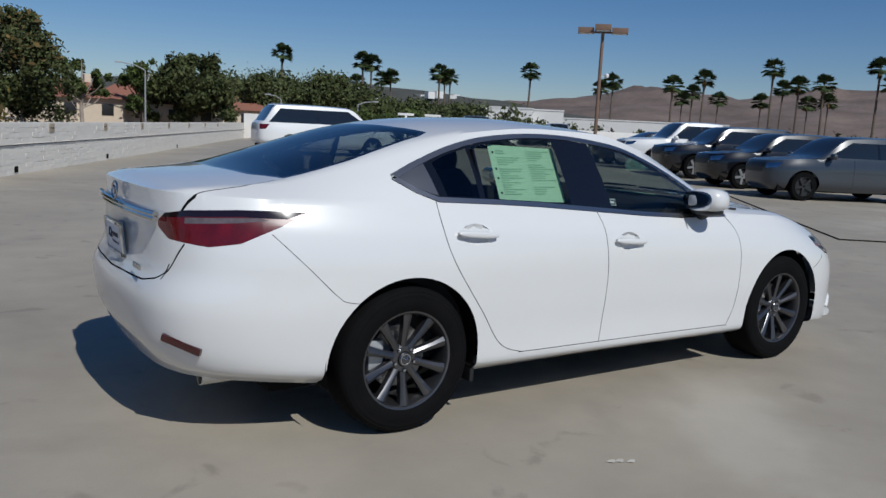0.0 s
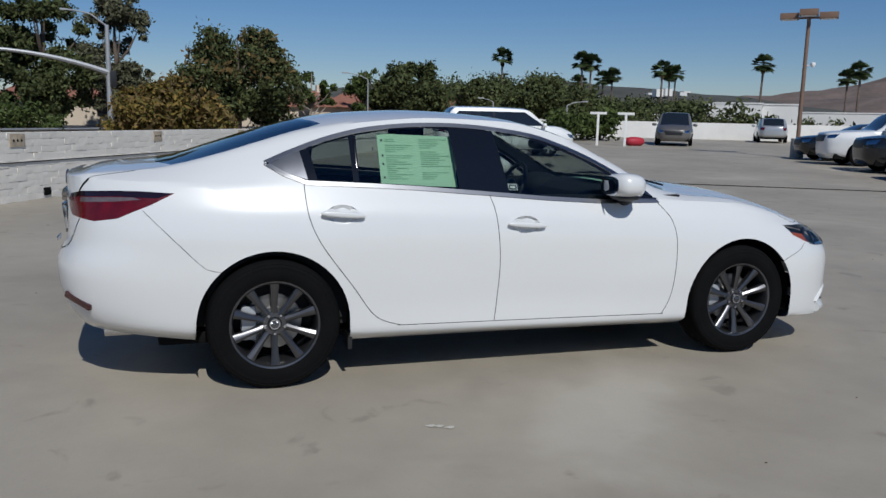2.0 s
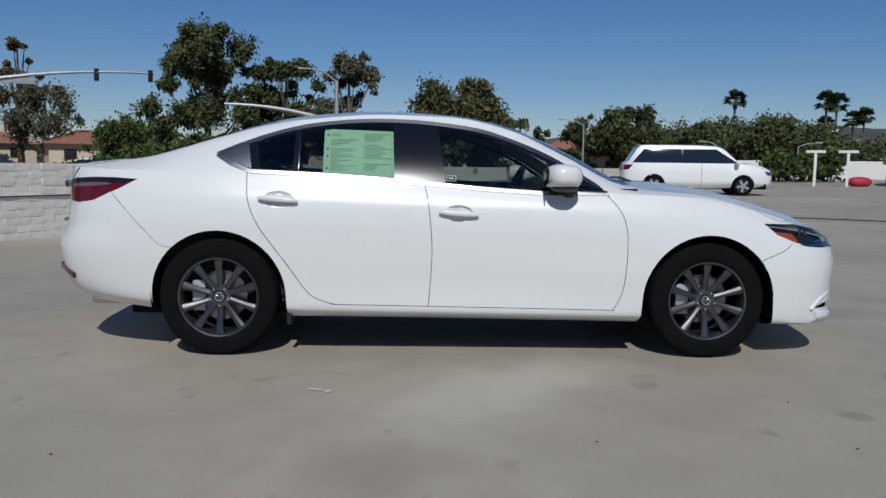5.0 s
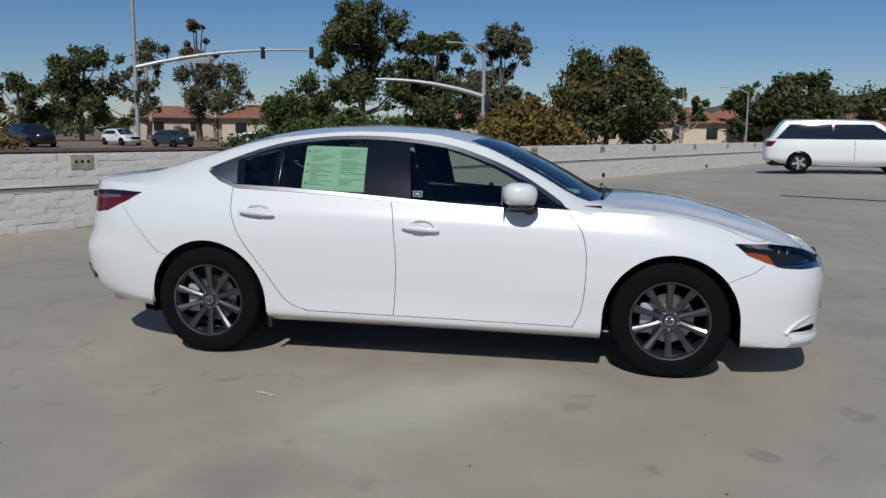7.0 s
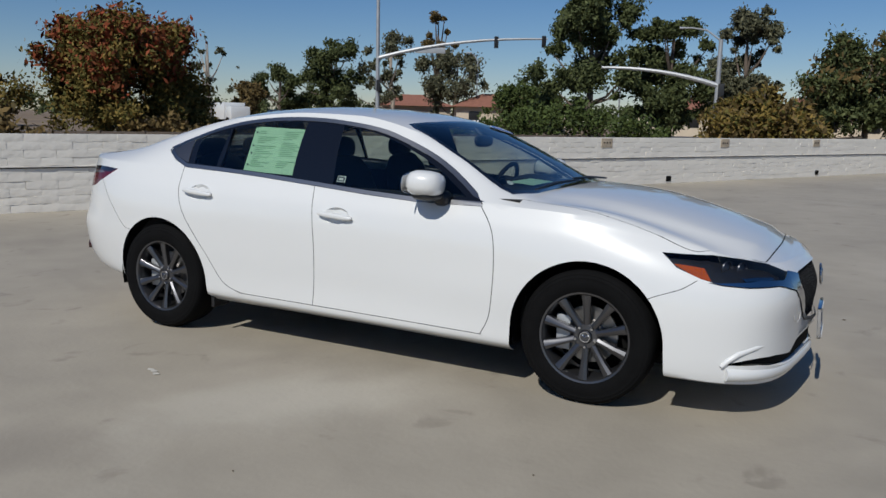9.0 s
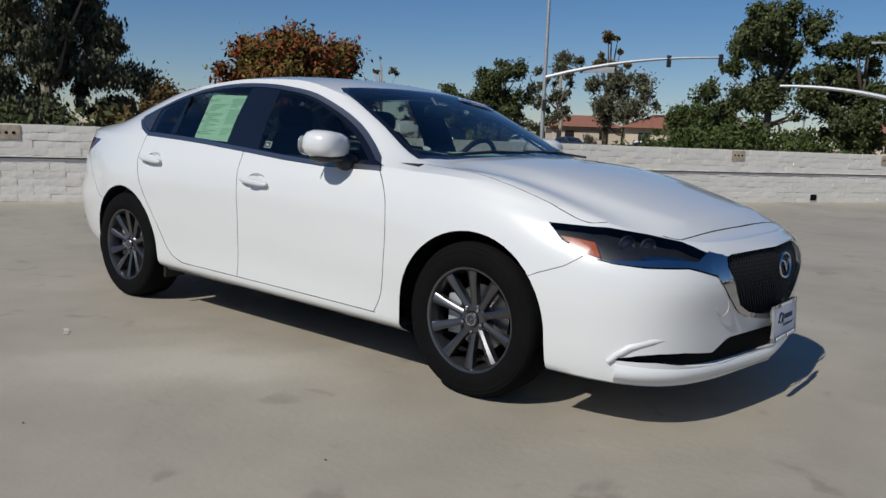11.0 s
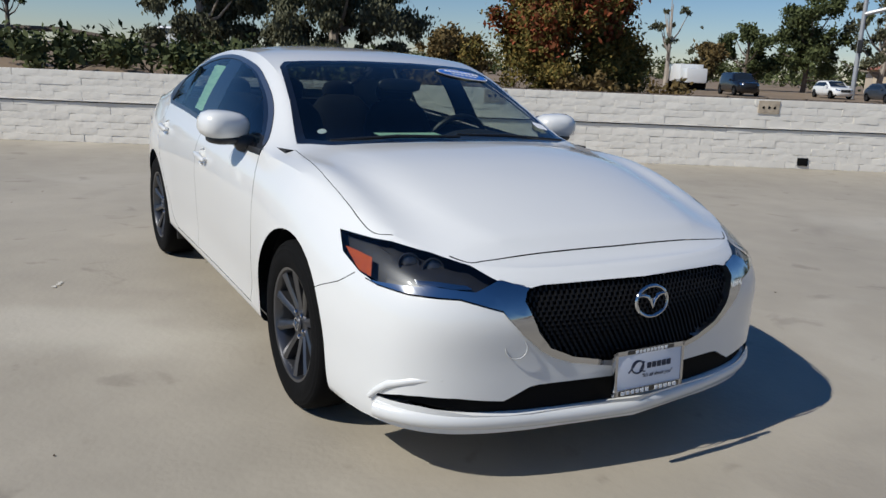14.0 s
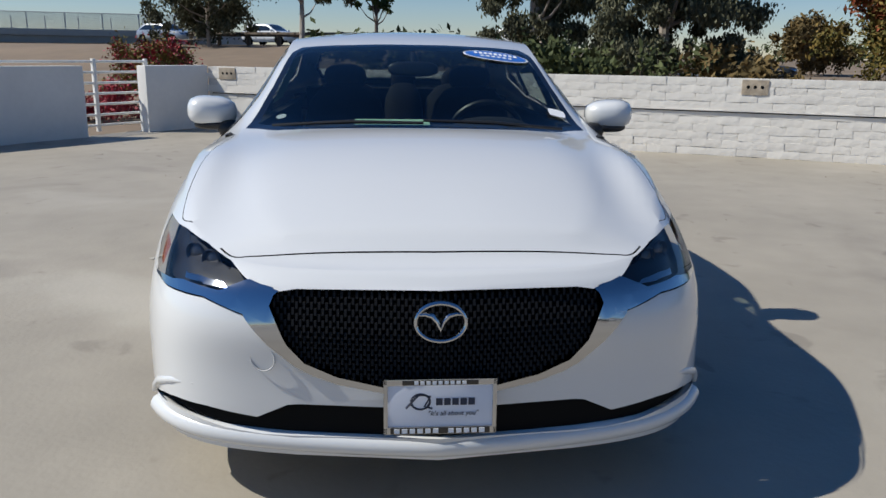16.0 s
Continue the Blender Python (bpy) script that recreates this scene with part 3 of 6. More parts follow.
for sgn in (1, -1):
    fd = part("front_door", take(sb, 15, sgn), PAINT, sedan)
    rd = part("rear_door", take(sb, 16, sgn), PAINT, sedan)
    part("window_frame", take(sb, 2, sgn), GLOSSBLACK, sedan)
    part("window_trim", take(sb, 6, sgn, push=-0.004), mat("satin_trim", (0.33, 0.33, 0.34), 0.3, 1.0), sedan, "bright metal window trim")
    part("corner_trim", take(sb, 27, sgn, push=-0.003), mat("brushed_trim", (0.15, 0.155, 0.175), 0.35, 0.9), sedan, "satin metal window corner")
    part("front_door_glass", take(sb, 3, sgn), CLEAR, fd)
    part("rear_door_glass", take(sb, 4, sgn), CLEAR, rd)
    part("quarter_glass", take(sb, 5, sgn), TINT, rd)
    tl = part("tail_light", take(sb, 10, sgn), REDLENS, sedan, "dark red tail light")
    part("clear_strip", take(sb, 26, sgn, push=0.001), SMOKECLEAR, tl, "smoky clear reversing strip")
    part("smoked_band", take(sb, 24, sgn), SMOKED, tl, "smoked dark upper lens")
    hl = part("headlight", take(sb, 9, sgn), LENS, sedan, "clear headlight lens")
    part("housing", take(sb, 9, sgn, push=0.045), HOUSING, hl, "black lamp housing")
    lamp_band = sb.copy()
    cut(lamp_band, 30, DIAG_F, [(0.925, 0.750), (1.00, 0.746), (1.10, 0.735), (1.118, 0.68), (1.036, 0.690)], ok_nose, {9})
    cut(lamp_band, 31, DIAG_F, [(1.34, 0.704), (1.46, 0.708), (1.60, 0.702), (1.63, 0.692), (1.46, 0.690), (1.36, 0.688)], ok_nose, {9})
    part("side_reflector", take(lamp_band, 30, sgn, push=0.012), AMBER, hl, "amber side reflector")
    part("lamp_bar", take(lamp_band, 31, sgn, push=0.030), CHROME, hl, "bright inner lamp strip")
    lamp_band.free()
    for a0, a1, z0 in ((2.045, -0.752, 0.722), (2.105, -0.69, 0.713)):
        bm = bmesh.new()
        lathe(bm, [(0.034, 0.008), (0.037, 0.014), (0.034, 0.02), (0.027, 0.008), (0.017, 0.015), (0.0, 0.018)], sides=24, m=pose(a0 - 0.035, sgn * abs(a1) * 0.965, z0, 0, 0, -58 if sgn > 0 else -122))
        part("projector", bm, GUNMETAL, hl, "round projector lens with bright ring")
liner = take(sb, 0, 0, push=0.03)
bmesh.ops.delete(liner, geom=[f for f in liner.faces if f.calc_center_median().z < 1.25], context="FACES")
part("headliner", liner, HEADLINER, sedan, "grey cloth headliner")
sb.free()


def wheel(parent, hx, sgn, steer=0.0):
    """A tyre, a ten-spoke alloy rim, its nuts, cap and brake disc."""
    yo = 0.925
    w = new("wheel")
    w.parent = parent
    w.matrix_local = pose(hx, sgn * 0.822, HUB_Z, 0, 0, steer + (180 if sgn < 0 else 0))
    bm = bmesh.new()
    lathe(bm, [(0.222, -0.105), (0.235, -0.112), (0.287, -0.118), (0.324, -0.108), (0.337, -0.088), (0.3405, -0.03), (0.341, 0.03), (0.337, 0.088), (0.326, 0.106), (0.318, 0.1115), (0.315, 0.1105), (0.302, 0.1155), (0.299, 0.1145), (0.285, 0.118), (0.262, 0.119), (0.25, 0.116), (0.235, 0.112), (0.222, 0.105)], sides=72)
    part("tyre", bm, RUBBER, w, "black rubber tyre")
    bm = bmesh.new()
    lathe(bm, [(0.224, -0.105), (0.215, -0.09), (0.205, -0.02), (0.208, 0.06), (0.214, 0.095), (0.220, 0.106), (0.229, 0.109), (0.231, 0.104), (0.228, 0.095)], sides=72)
    rim = part("rim", bm, GUNMETAL, w, "dark grey alloy rim")
    for k in range(10):
        bm = bmesh.new()
        a = 36 * k + 18
        wi, wo = 0.017, 0.021
        secs = ((0.045, 0.070, wi), (0.10, 0.078, 0.015), (0.16, 0.090, 0.018), (0.214, 0.099, wo + 0.003))
        rows = []
        for r, y, hw in secs:
            rows.append([bm.verts.new((r, y - 0.035, -hw)), bm.verts.new((r, y - 0.004, -hw)), bm.verts.new((r, y + 0.004, -hw * 0.25)), bm.verts.new((r, y - 0.001, hw * 0.7)), bm.verts.new((r, y - 0.006, hw)), bm.verts.new((r, y - 0.035, hw))])
        for p, q in zip(rows, rows[1:]):
            for i in range(5):
                bm.faces.new((p[i], p[i + 1], q[i + 1], q[i]))
        bmesh.ops.recalc_face_normals(bm, faces=bm.faces)
        bmesh.ops.transform(bm, matrix=Matrix.Rotation(radians(a), 4, "Y"), verts=bm.verts)
        part("spoke", bm, GUNMETAL, rim)
    bm = bmesh.new()
    lathe(bm, [(0.066, 0.02), (0.066, 0.066), (0.058, 0.074), (0.036, 0.076), (0.033, 0.070), (0.032, 0.082), (0.028, 0.086), (0.0, 0.087)], sides=32)
    part("hub_cap", bm, GUNMETAL, rim)
    bm = bmesh.new()
    lathe(bm, [(0.026, 0.084), (0.027, 0.089), (0.022, 0.089), (0.021, 0.084)], sides=28)
    tube(bm, [(-0.018, 0.088, 0.008), (-0.008, 0.089, 0.009), (0, 0.089, -0.002), (0.008, 0.089, 0.009), (0.018, 0.088, 0.008)], 0.003, 6)
    part("wheel_badge", bm, CHROME, rim, "round chrome badge")
    for k in range(5):
        bm = bmesh.new()
        t = Matrix.Translation((0.052 * math.cos(radians(72 * k + 54)), 0, 0.052 * math.sin(radians(72 * k + 54))))
        lathe(bm, [(0.010, 0.045), (0.010, 0.080), (0.007, 0.084), (0.0, 0.084)], sides=6, m=t)
        part("lug_nut", bm, CHROME, rim)
    bm = bmesh.new()
    lathe(bm, [(0.0, -0.01), (0.145, -0.01), (0.148, 0.0), (0.145, 0.008), (0.08, 0.008), (0.078, 0.03), (0.0, 0.03)], sides=40)
    part("brake_disc", bm, DISC, w, "worn steel brake disc")
    bm = bmesh.new()
    box(bm, 0.09, 0.165, -0.03, 0.04, -0.09, 0.09, 0.012)
    part("brake_caliper", bm, GALV, w)
    bm = bmesh.new()
    lathe(bm, [(0.212, -0.09), (0.0, -0.09)], sides=40)
    part("rim_back", bm, SEAM, w)


for hx in HUBS:
    for sgn in (1, -1):
        wheel(sedan, hx, sgn)
        bm = bmesh.new()
        pts = arc(0, 0, 0.394, -14, 194, 24)
        ra = [bm.verts.new((hx + x, sgn * 0.90, 0.340 + z)) for x, z in pts]
        rb = [bm.verts.new((hx + x, sgn * 0.60, 0.340 + z)) for x, z in pts]
        for k in range(len(pts) - 1):
            bm.faces.new((ra[k], ra[k + 1], rb[k + 1], rb[k]))
        bm.faces.new(rb)
        part("wheel_liner", bm, SEAM, sedan)


# ---- the deck and its parapet ----
WALL_DIR = Vector((0.447, 0.894, 0.0))
WALL_P = Vector((-8.62, 0.0, 0.0))
WALL_N = Vector((0.894, -0.447, 0.0))
HORIZON_R = 4200.0


def ground_height(x, y):
    """Height of the land outside the deck."""
    p = Vector((x, y, 0)) - WALL_P
    out, along = -p.dot(WALL_N), p.dot(WALL_DIR)
    d = math.hypot(x, y)
    z = -0.35
    z += 0.55 * min(1, max(0, (out - 20) / 50))
    berm = min(1, max(0, (out - 6) / 16)) * min(1, max(0, (2 - along) / 14))
    z += 1.9 * berm * min(1, max(0, (400 - d) / 200))
    return z


def make_ground():
    bm = bmesh.new()
    radii = [0, 12, 18, 24, 30, 36, 43, 52, 62, 75, 95, 130, 200, 400, 900, 2000, HORIZON_R]
    rows = []
    for r in radii:
        rows.append([bm.verts.new((r * math.sin(2 * math.pi * k / 96), r * math.cos(2 * math.pi * k / 96), ground_height(r * math.sin(2 * math.pi * k / 96), r * math.cos(2 * math.pi * k / 96)))) for k in range(96)])
    for a, b in zip(rows, rows[1:]):
        for k in range(96):
            bm.faces.new((a[k], a[(k + 1) % 96], b[(k + 1) % 96], b[k]))
    bmesh.ops.remove_doubles(bm, verts=bm.verts, dist=0.01)
    bmesh.ops.recalc_face_normals(bm, faces=bm.faces)
    ob = part("ground", bm, DRYGROUND)
    return tagged(ob, "dry brown earth and verge beyond the parapet", "ground", kind="structure")


make_ground()
def deck_material():
    """Worn concrete: broad tone drift, brown stains with soft shapes, fine speckle."""
    m = mat("worn_deck_concrete", (0.39, 0.345, 0.275), 0.62, var=0.30, scale=0.35, bump=0.10, bscale=30)
    n, l = m.node_tree.nodes, m.node_tree.links
    b = n["Principled BSDF"]
    src = b.inputs["Base Color"].links[0].from_socket
    tc = n.new("ShaderNodeTexCoord")
    for sc, lo, hi, tone, amount in ((0.9, 0.56, 0.74, (0.235, 0.205, 0.165, 1), 0.55), (3.2, 0.62, 0.72, (0.17, 0.145, 0.115, 1), 0.5), (0.45, 0.55, 0.75, (0.46, 0.42, 0.35, 1), 0.6), (90, 0.60, 0.8, (0.2, 0.18, 0.15, 1), 0.35)):
        t = n.new("ShaderNodeTexNoise")
        t.inputs["Scale"].default_value, t.inputs["Detail"].default_value, t.inputs["Distortion"].default_value = sc, 7, 0.6
        r = n.new("ShaderNodeMapRange")
        r.interpolation_type = "SMOOTHSTEP"
        r.inputs[1].default_value, r.inputs[2].default_value, r.inputs[4].default_value = lo, hi, amount
        x = n.new("ShaderNodeMix")
        x.data_type = "RGBA"
        x.inputs[7].default_value = tone
        off = n.new("ShaderNodeMapping")
        off.inputs["Location"].default_value = (sc * 7.3, sc * 3.1, 0)
        l.new(tc.outputs["Object"], off.inputs["Vector"]), l.new(off.outputs[0], t.inputs["Vector"])
        l.new(t.outputs["Fac"], r.inputs[0]), l.new(r.outputs[0], x.inputs[0]), l.new(src, x.inputs[6])
        src = x.outputs[2]
    l.new(src, b.inputs["Base Color"])
    return m


DECKMAT = deck_material()


DECK_END = 57.0


def deck_height(x, y):
    """The deck climbs gently towards its far end, away from the parapet."""
    p = Vector((x, y, 0)) - WALL_P
    along, off = p.dot(WALL_DIR), p.dot(WALL_N)
    k = min(1, max(0, off / 6.0))
    return sm([-10, 17, 22, 27.6, 33, 40, 47, 58], [0, 0, 0.06, 0.20, 0.24, 0.34, 0.45, 0.60], along).item() * k * k * (3 - 2 * k)


def make_deck():
    bm = bmesh.new()
    ss = [-4.2 + k * (DECK_END + 4.2) / 44 for k in range(45)]
    ns = [0, 1, 2, 3, 4, 5, 6, 9, 14, 20, 30, 45, 75]
    rows = []
    for a in ss:
        pts = [WALL_P + WALL_DIR * a + WALL_N * b for b in ns]
        rows.append([bm.verts.new((p.x, p.y, deck_height(p.x, p.y))) for p in pts])
    for p, q in zip(rows, rows[1:]):
        for k in range(len(ns) - 1):
            bm.faces.new((p[k], p[k + 1], q[k + 1], q[k]))
    bmesh.ops.recalc_face_normals(bm, faces=bm.faces)
    if sum(f.normal.z for f in bm.faces) < 0:
        bmesh.ops.reverse_faces(bm, faces=bm.faces)
    r = bmesh.ops.extrude_face_region(bm, geom=bm.faces[:])
    low = [g for g in r["geom"] if isinstance(g, bmesh.types.BMVert)]
    bmesh.ops.translate(bm, vec=(0, 0, -0.6), verts=[v for v in bm.verts if v not in set(low)])
    bmesh.ops.recalc_face_normals(bm, faces=bm.faces)
    return tagged(part("deck", bm, DECKMAT), "worn beige concrete parking deck with stains", "floor", kind="structure")


make_deck()
WALLMAT = mat("painted_block", (0.70, 0.66, 0.60), 0.85, var=0.16, scale=1.6, bump=0.5, bscale=18)


def make_wall():
    bm = bmesh.new()
    L0, L1 = -3.6, DECK_END
    m = Matrix.Translation(WALL_P) @ Matrix(((WALL_DIR.x, -WALL_N.x, 0, 0), (WALL_DIR.y, -WALL_N.y, 0, 0), (0, 0, 1, 0), (0, 0, 0, 1)))
    box(bm, L0, L1, 0.02, 0.24, -0.3, 1.06, 0.0)
    bmesh.ops.transform(bm, matrix=m, verts=bm.verts)
    return tagged(part("wall_parapet", bm, WALLMAT, smooth=False), "white painted block parapet wall with horizontal courses", "wall", kind="structure"), m


parapet, WALL_M = make_wall()


# ---- the surroundings ----
EYES = {0: (-3.28, -3.87), 3: (-0.77, -5.33), 9: (2.50, -4.62), 12: (3.96, -3.34), 15: (4.39, -0.48)}


def spot(k, az, d):
    """A place d metres off in a compass direction (from +y, clockwise) as seen from one of a few standpoints."""
    x, y = EYES[k]
    return x + d * math.sin(radians(az)), y + d * math.cos(radians(az))


def rise(el, d):
    return 1.37 + d * math.tan(radians(el))


def leaves(rng, centres, radii, n, size, droop=0.0):
    """Leaf quads on and in clumps round the centres."""
    twigs = 9
    d = rng.normal(size=(len(centres), twigs, 3))
    d /= np.linalg.norm(d, axis=2)[:, :, None]
    reach = radii[:, None] * (0.3 + 0.95 * rng.random((len(centres), twigs)))
    tip = centres[:, None] + d * reach[:, :, None] * np.array([1, 1, 0.8])
    k = rng.choice(len(centres), n, p=radii ** 2 / np.sum(radii ** 2))
    j = rng.integers(0, twigs, n)
    g = rng.random(n)[:, None] ** 0.45
    g = np.where(rng.random(n)[:, None] < 0.4, rng.random(n)[:, None], g)
    c = centres[k] * (1 - g) + tip[k, j] * g + rng.normal(size=(n, 3)) * (radii[k] * 0.27)[:, None]
    a = rng.normal(size=(n, 3))
    a[:, 2] -= droop
    a /= np.linalg.norm(a, axis=1)[:, None]
    b = np.cross(a, rng.normal(size=(n, 3)))
    b /= np.linalg.norm(b, axis=1)[:, None]
    s = size * (0.6 + 0.8 * rng.random(n))[:, None]
    v = np.stack([c - a * s, c + b * s * 0.45, c + a * s, c - b * s * 0.45], 1).reshape(-1, 3)
    f = np.arange(4 * n).reshape(-1, 4)
    return v, f


def quads(name, v, f, material, parent=None, label=""):
    me = bpy.data.meshes.new(name)
    me.vertices.add(len(v))
    me.vertices.foreach_set("co", v.astype(np.float32).ravel())
    me.loops.add(4 * len(f))
    me.loops.foreach_set("vertex_index", f.astype(np.int32).ravel())
    me.polygons.add(len(f))
    me.polygons.foreach_set("loop_start", np.arange(0, 4 * len(f), 4, dtype=np.int32))
    me.update()
    me.materials.append(material)
    ob = new(name, me)
    ob.parent = parent
    if label:
        ob["label"] = label
    return ob


def tree(label, x, y, top, width, seed, leaf, bark=BARK, n=6500, clumps=34, low=0.25, size=0.30, second=None, sparse=1.0, droop=0.5, lean=0.0):
    """A tapered trunk with limbs and a crown of leaf clumps with gaps. top: height of the crown's top in the world."""
    rng = np.random.default_rng(seed)
    z0 = ground_height(x, y) - 0.15
    h = top - z0
    t = thing("tree", label, "tree", pose(x, y, z0))
    c = rng.random((clumps, 3)) * 2 - 1
    c[:, :2] *= (1 - 0.55 * np.clip(c[:, 2], -1, 1) ** 2 * (c[:, 2] > 0))[:, None]
    mid = h * (low + 1) / 2
    rad = (0.07 + 0.17 * rng.random(clumps) ** 1.5) * width * sparse
    rad = np.minimum(rad, h * (1 - low) * 0.24)
    lobe = 1 + 0.18 * np.sin(3 * np.arctan2(c[:, 1], c[:, 0]) + rng.random() * 6)
    centres = np.stack([c[:, 0] * lobe * (width / 2 - rad * 0.5), c[:, 1] * lobe * (width / 2 - rad * 0.5), mid + c[:, 2] * (h * (1 - low) / 2 - rad * 0.8)], 1)
    centres[:, 0] += lean * centres[:, 2]
    bm = bmesh.new()
    r0 = max(0.12, 0.028 * h)
    tube(bm, [(0, 0, 0), (lean * h * 0.2 + 0.06 * width * rng.normal() * 0.5, 0, h * 0.3), (lean * h * 0.55, 0, h * 0.6), (lean * h * 0.85, 0, h * 0.9)], [r0, r0 * 0.8, r0 * 0.5, r0 * 0.15], 8)
    part("trunk", bm, bark, t)
    for i in rng.choice(clumps, min(clumps, 11), replace=False):
        bm = bmesh.new()
        p = Vector(centres[i])
        s = Vector((lean * p.z * 0.6, 0, max(h * 0.12, min(p.z * 0.6, h * 0.7))))
        m = s.lerp(p, 0.5) + Vector((0, 0, -0.04 * h))
        tube(bm, [s, m, p], [r0 * 0.42, r0 * 0.28, r0 * 0.08], 6)
        part("limb", bm, bark, t)
    v, f = leaves(rng, centres, rad, int(n * 2.2), size * 0.66, droop)
    quads("crown", v, f, leaf, t)
    if second:
        sel = centres[:, 2] > np.quantile(centres[:, 2], second[1])
        v, f = leaves(rng, centres[sel], rad[sel] * 1.03, int(n * second[2]), size, droop)
        quads("turning_leaves", v, f, second[0], t, second[3])
    return t


def palm(x, y, top, seed, d):
    rng = np.random.default_rng(seed)
    z0 = ground_height(x, y) - 0.2
    h = top - z0
    t = thing("palm_tree", "tall fan palm with a green head and brown skirt", "palm", pose(x, y, z0), group="palms along the skyline")
    bm = bmesh.new()
    k = 0.02 * h * rng.normal()
    tube(bm, [(0, 0, 0), (k * 0.4, 0, h * 0.35), (k * 0.8, 0, h * 0.7), (k, 0, h * 0.93)], [0.36, 0.27, 0.22, 0.24], 8)
    part("trunk", bm, BARK, t)
    hub = np.array([k, 0, h * 0.94])
    V, F = [], []
    R = 0.0155 * d + 0.3
    for i in range(46):
        az, el = rng.random() * 2 * math.pi, math.radians(-38 + 118 * rng.random())
        u = np.array([math.cos(az) * math.cos(el), math.sin(az) * math.cos(el), math.sin(el)])
        stem = hub + u * R * 0.42
        side = np.cross(u, [0, 0, 1.0])
        side /= np.linalg.norm(side) + 1e-6
        nrm = np.cross(side, u)
        for j in np.linspace(-1, 1, 9):
            w = u * math.cos(j * 1.05) + side * math.sin(j * 1.05)
            tip = stem + w * R * (0.62 - 0.12 * abs(j)) - np.array([0, 0, 0.10 * R])
            q = np.cross(w, nrm) * 0.085 * R
            mid = stem + w * R * 0.3
            V += [stem, mid + q, tip, mid - q]
        V += [hub, hub + (stem - hub) * 0.5 + side * 0.03 * R, stem, hub + (stem - hub) * 0.5 - side * 0.03 * R]
    V = np.array(V)
    quads("fronds", V, np.arange(len(V)).reshape(-1, 4), PALMLEAF, t)
    S = []
    for i in range(60):
        az = rng.random() * 2 * math.pi
        a = np.array([k + 0.25 * math.cos(az), 0.25 * math.sin(az), h * (0.93 - 0.02 * rng.random())])
        b = a + np.array([0.35 * math.cos(az), 0.35 * math.sin(az), -0.09 * h * (0.5 + rng.random())]) * 0.8
        s = np.array([-math.sin(az), math.cos(az), 0]) * 0.16
        S += [a, (a + b) / 2 + s, b, (a + b) / 2 - s]
    S = np.array(S)
    quads("dead_skirt", S, np.arange(len(S)).reshape(-1, 4), LEAFDRY, t, "dry brown hanging fronds")
    return t


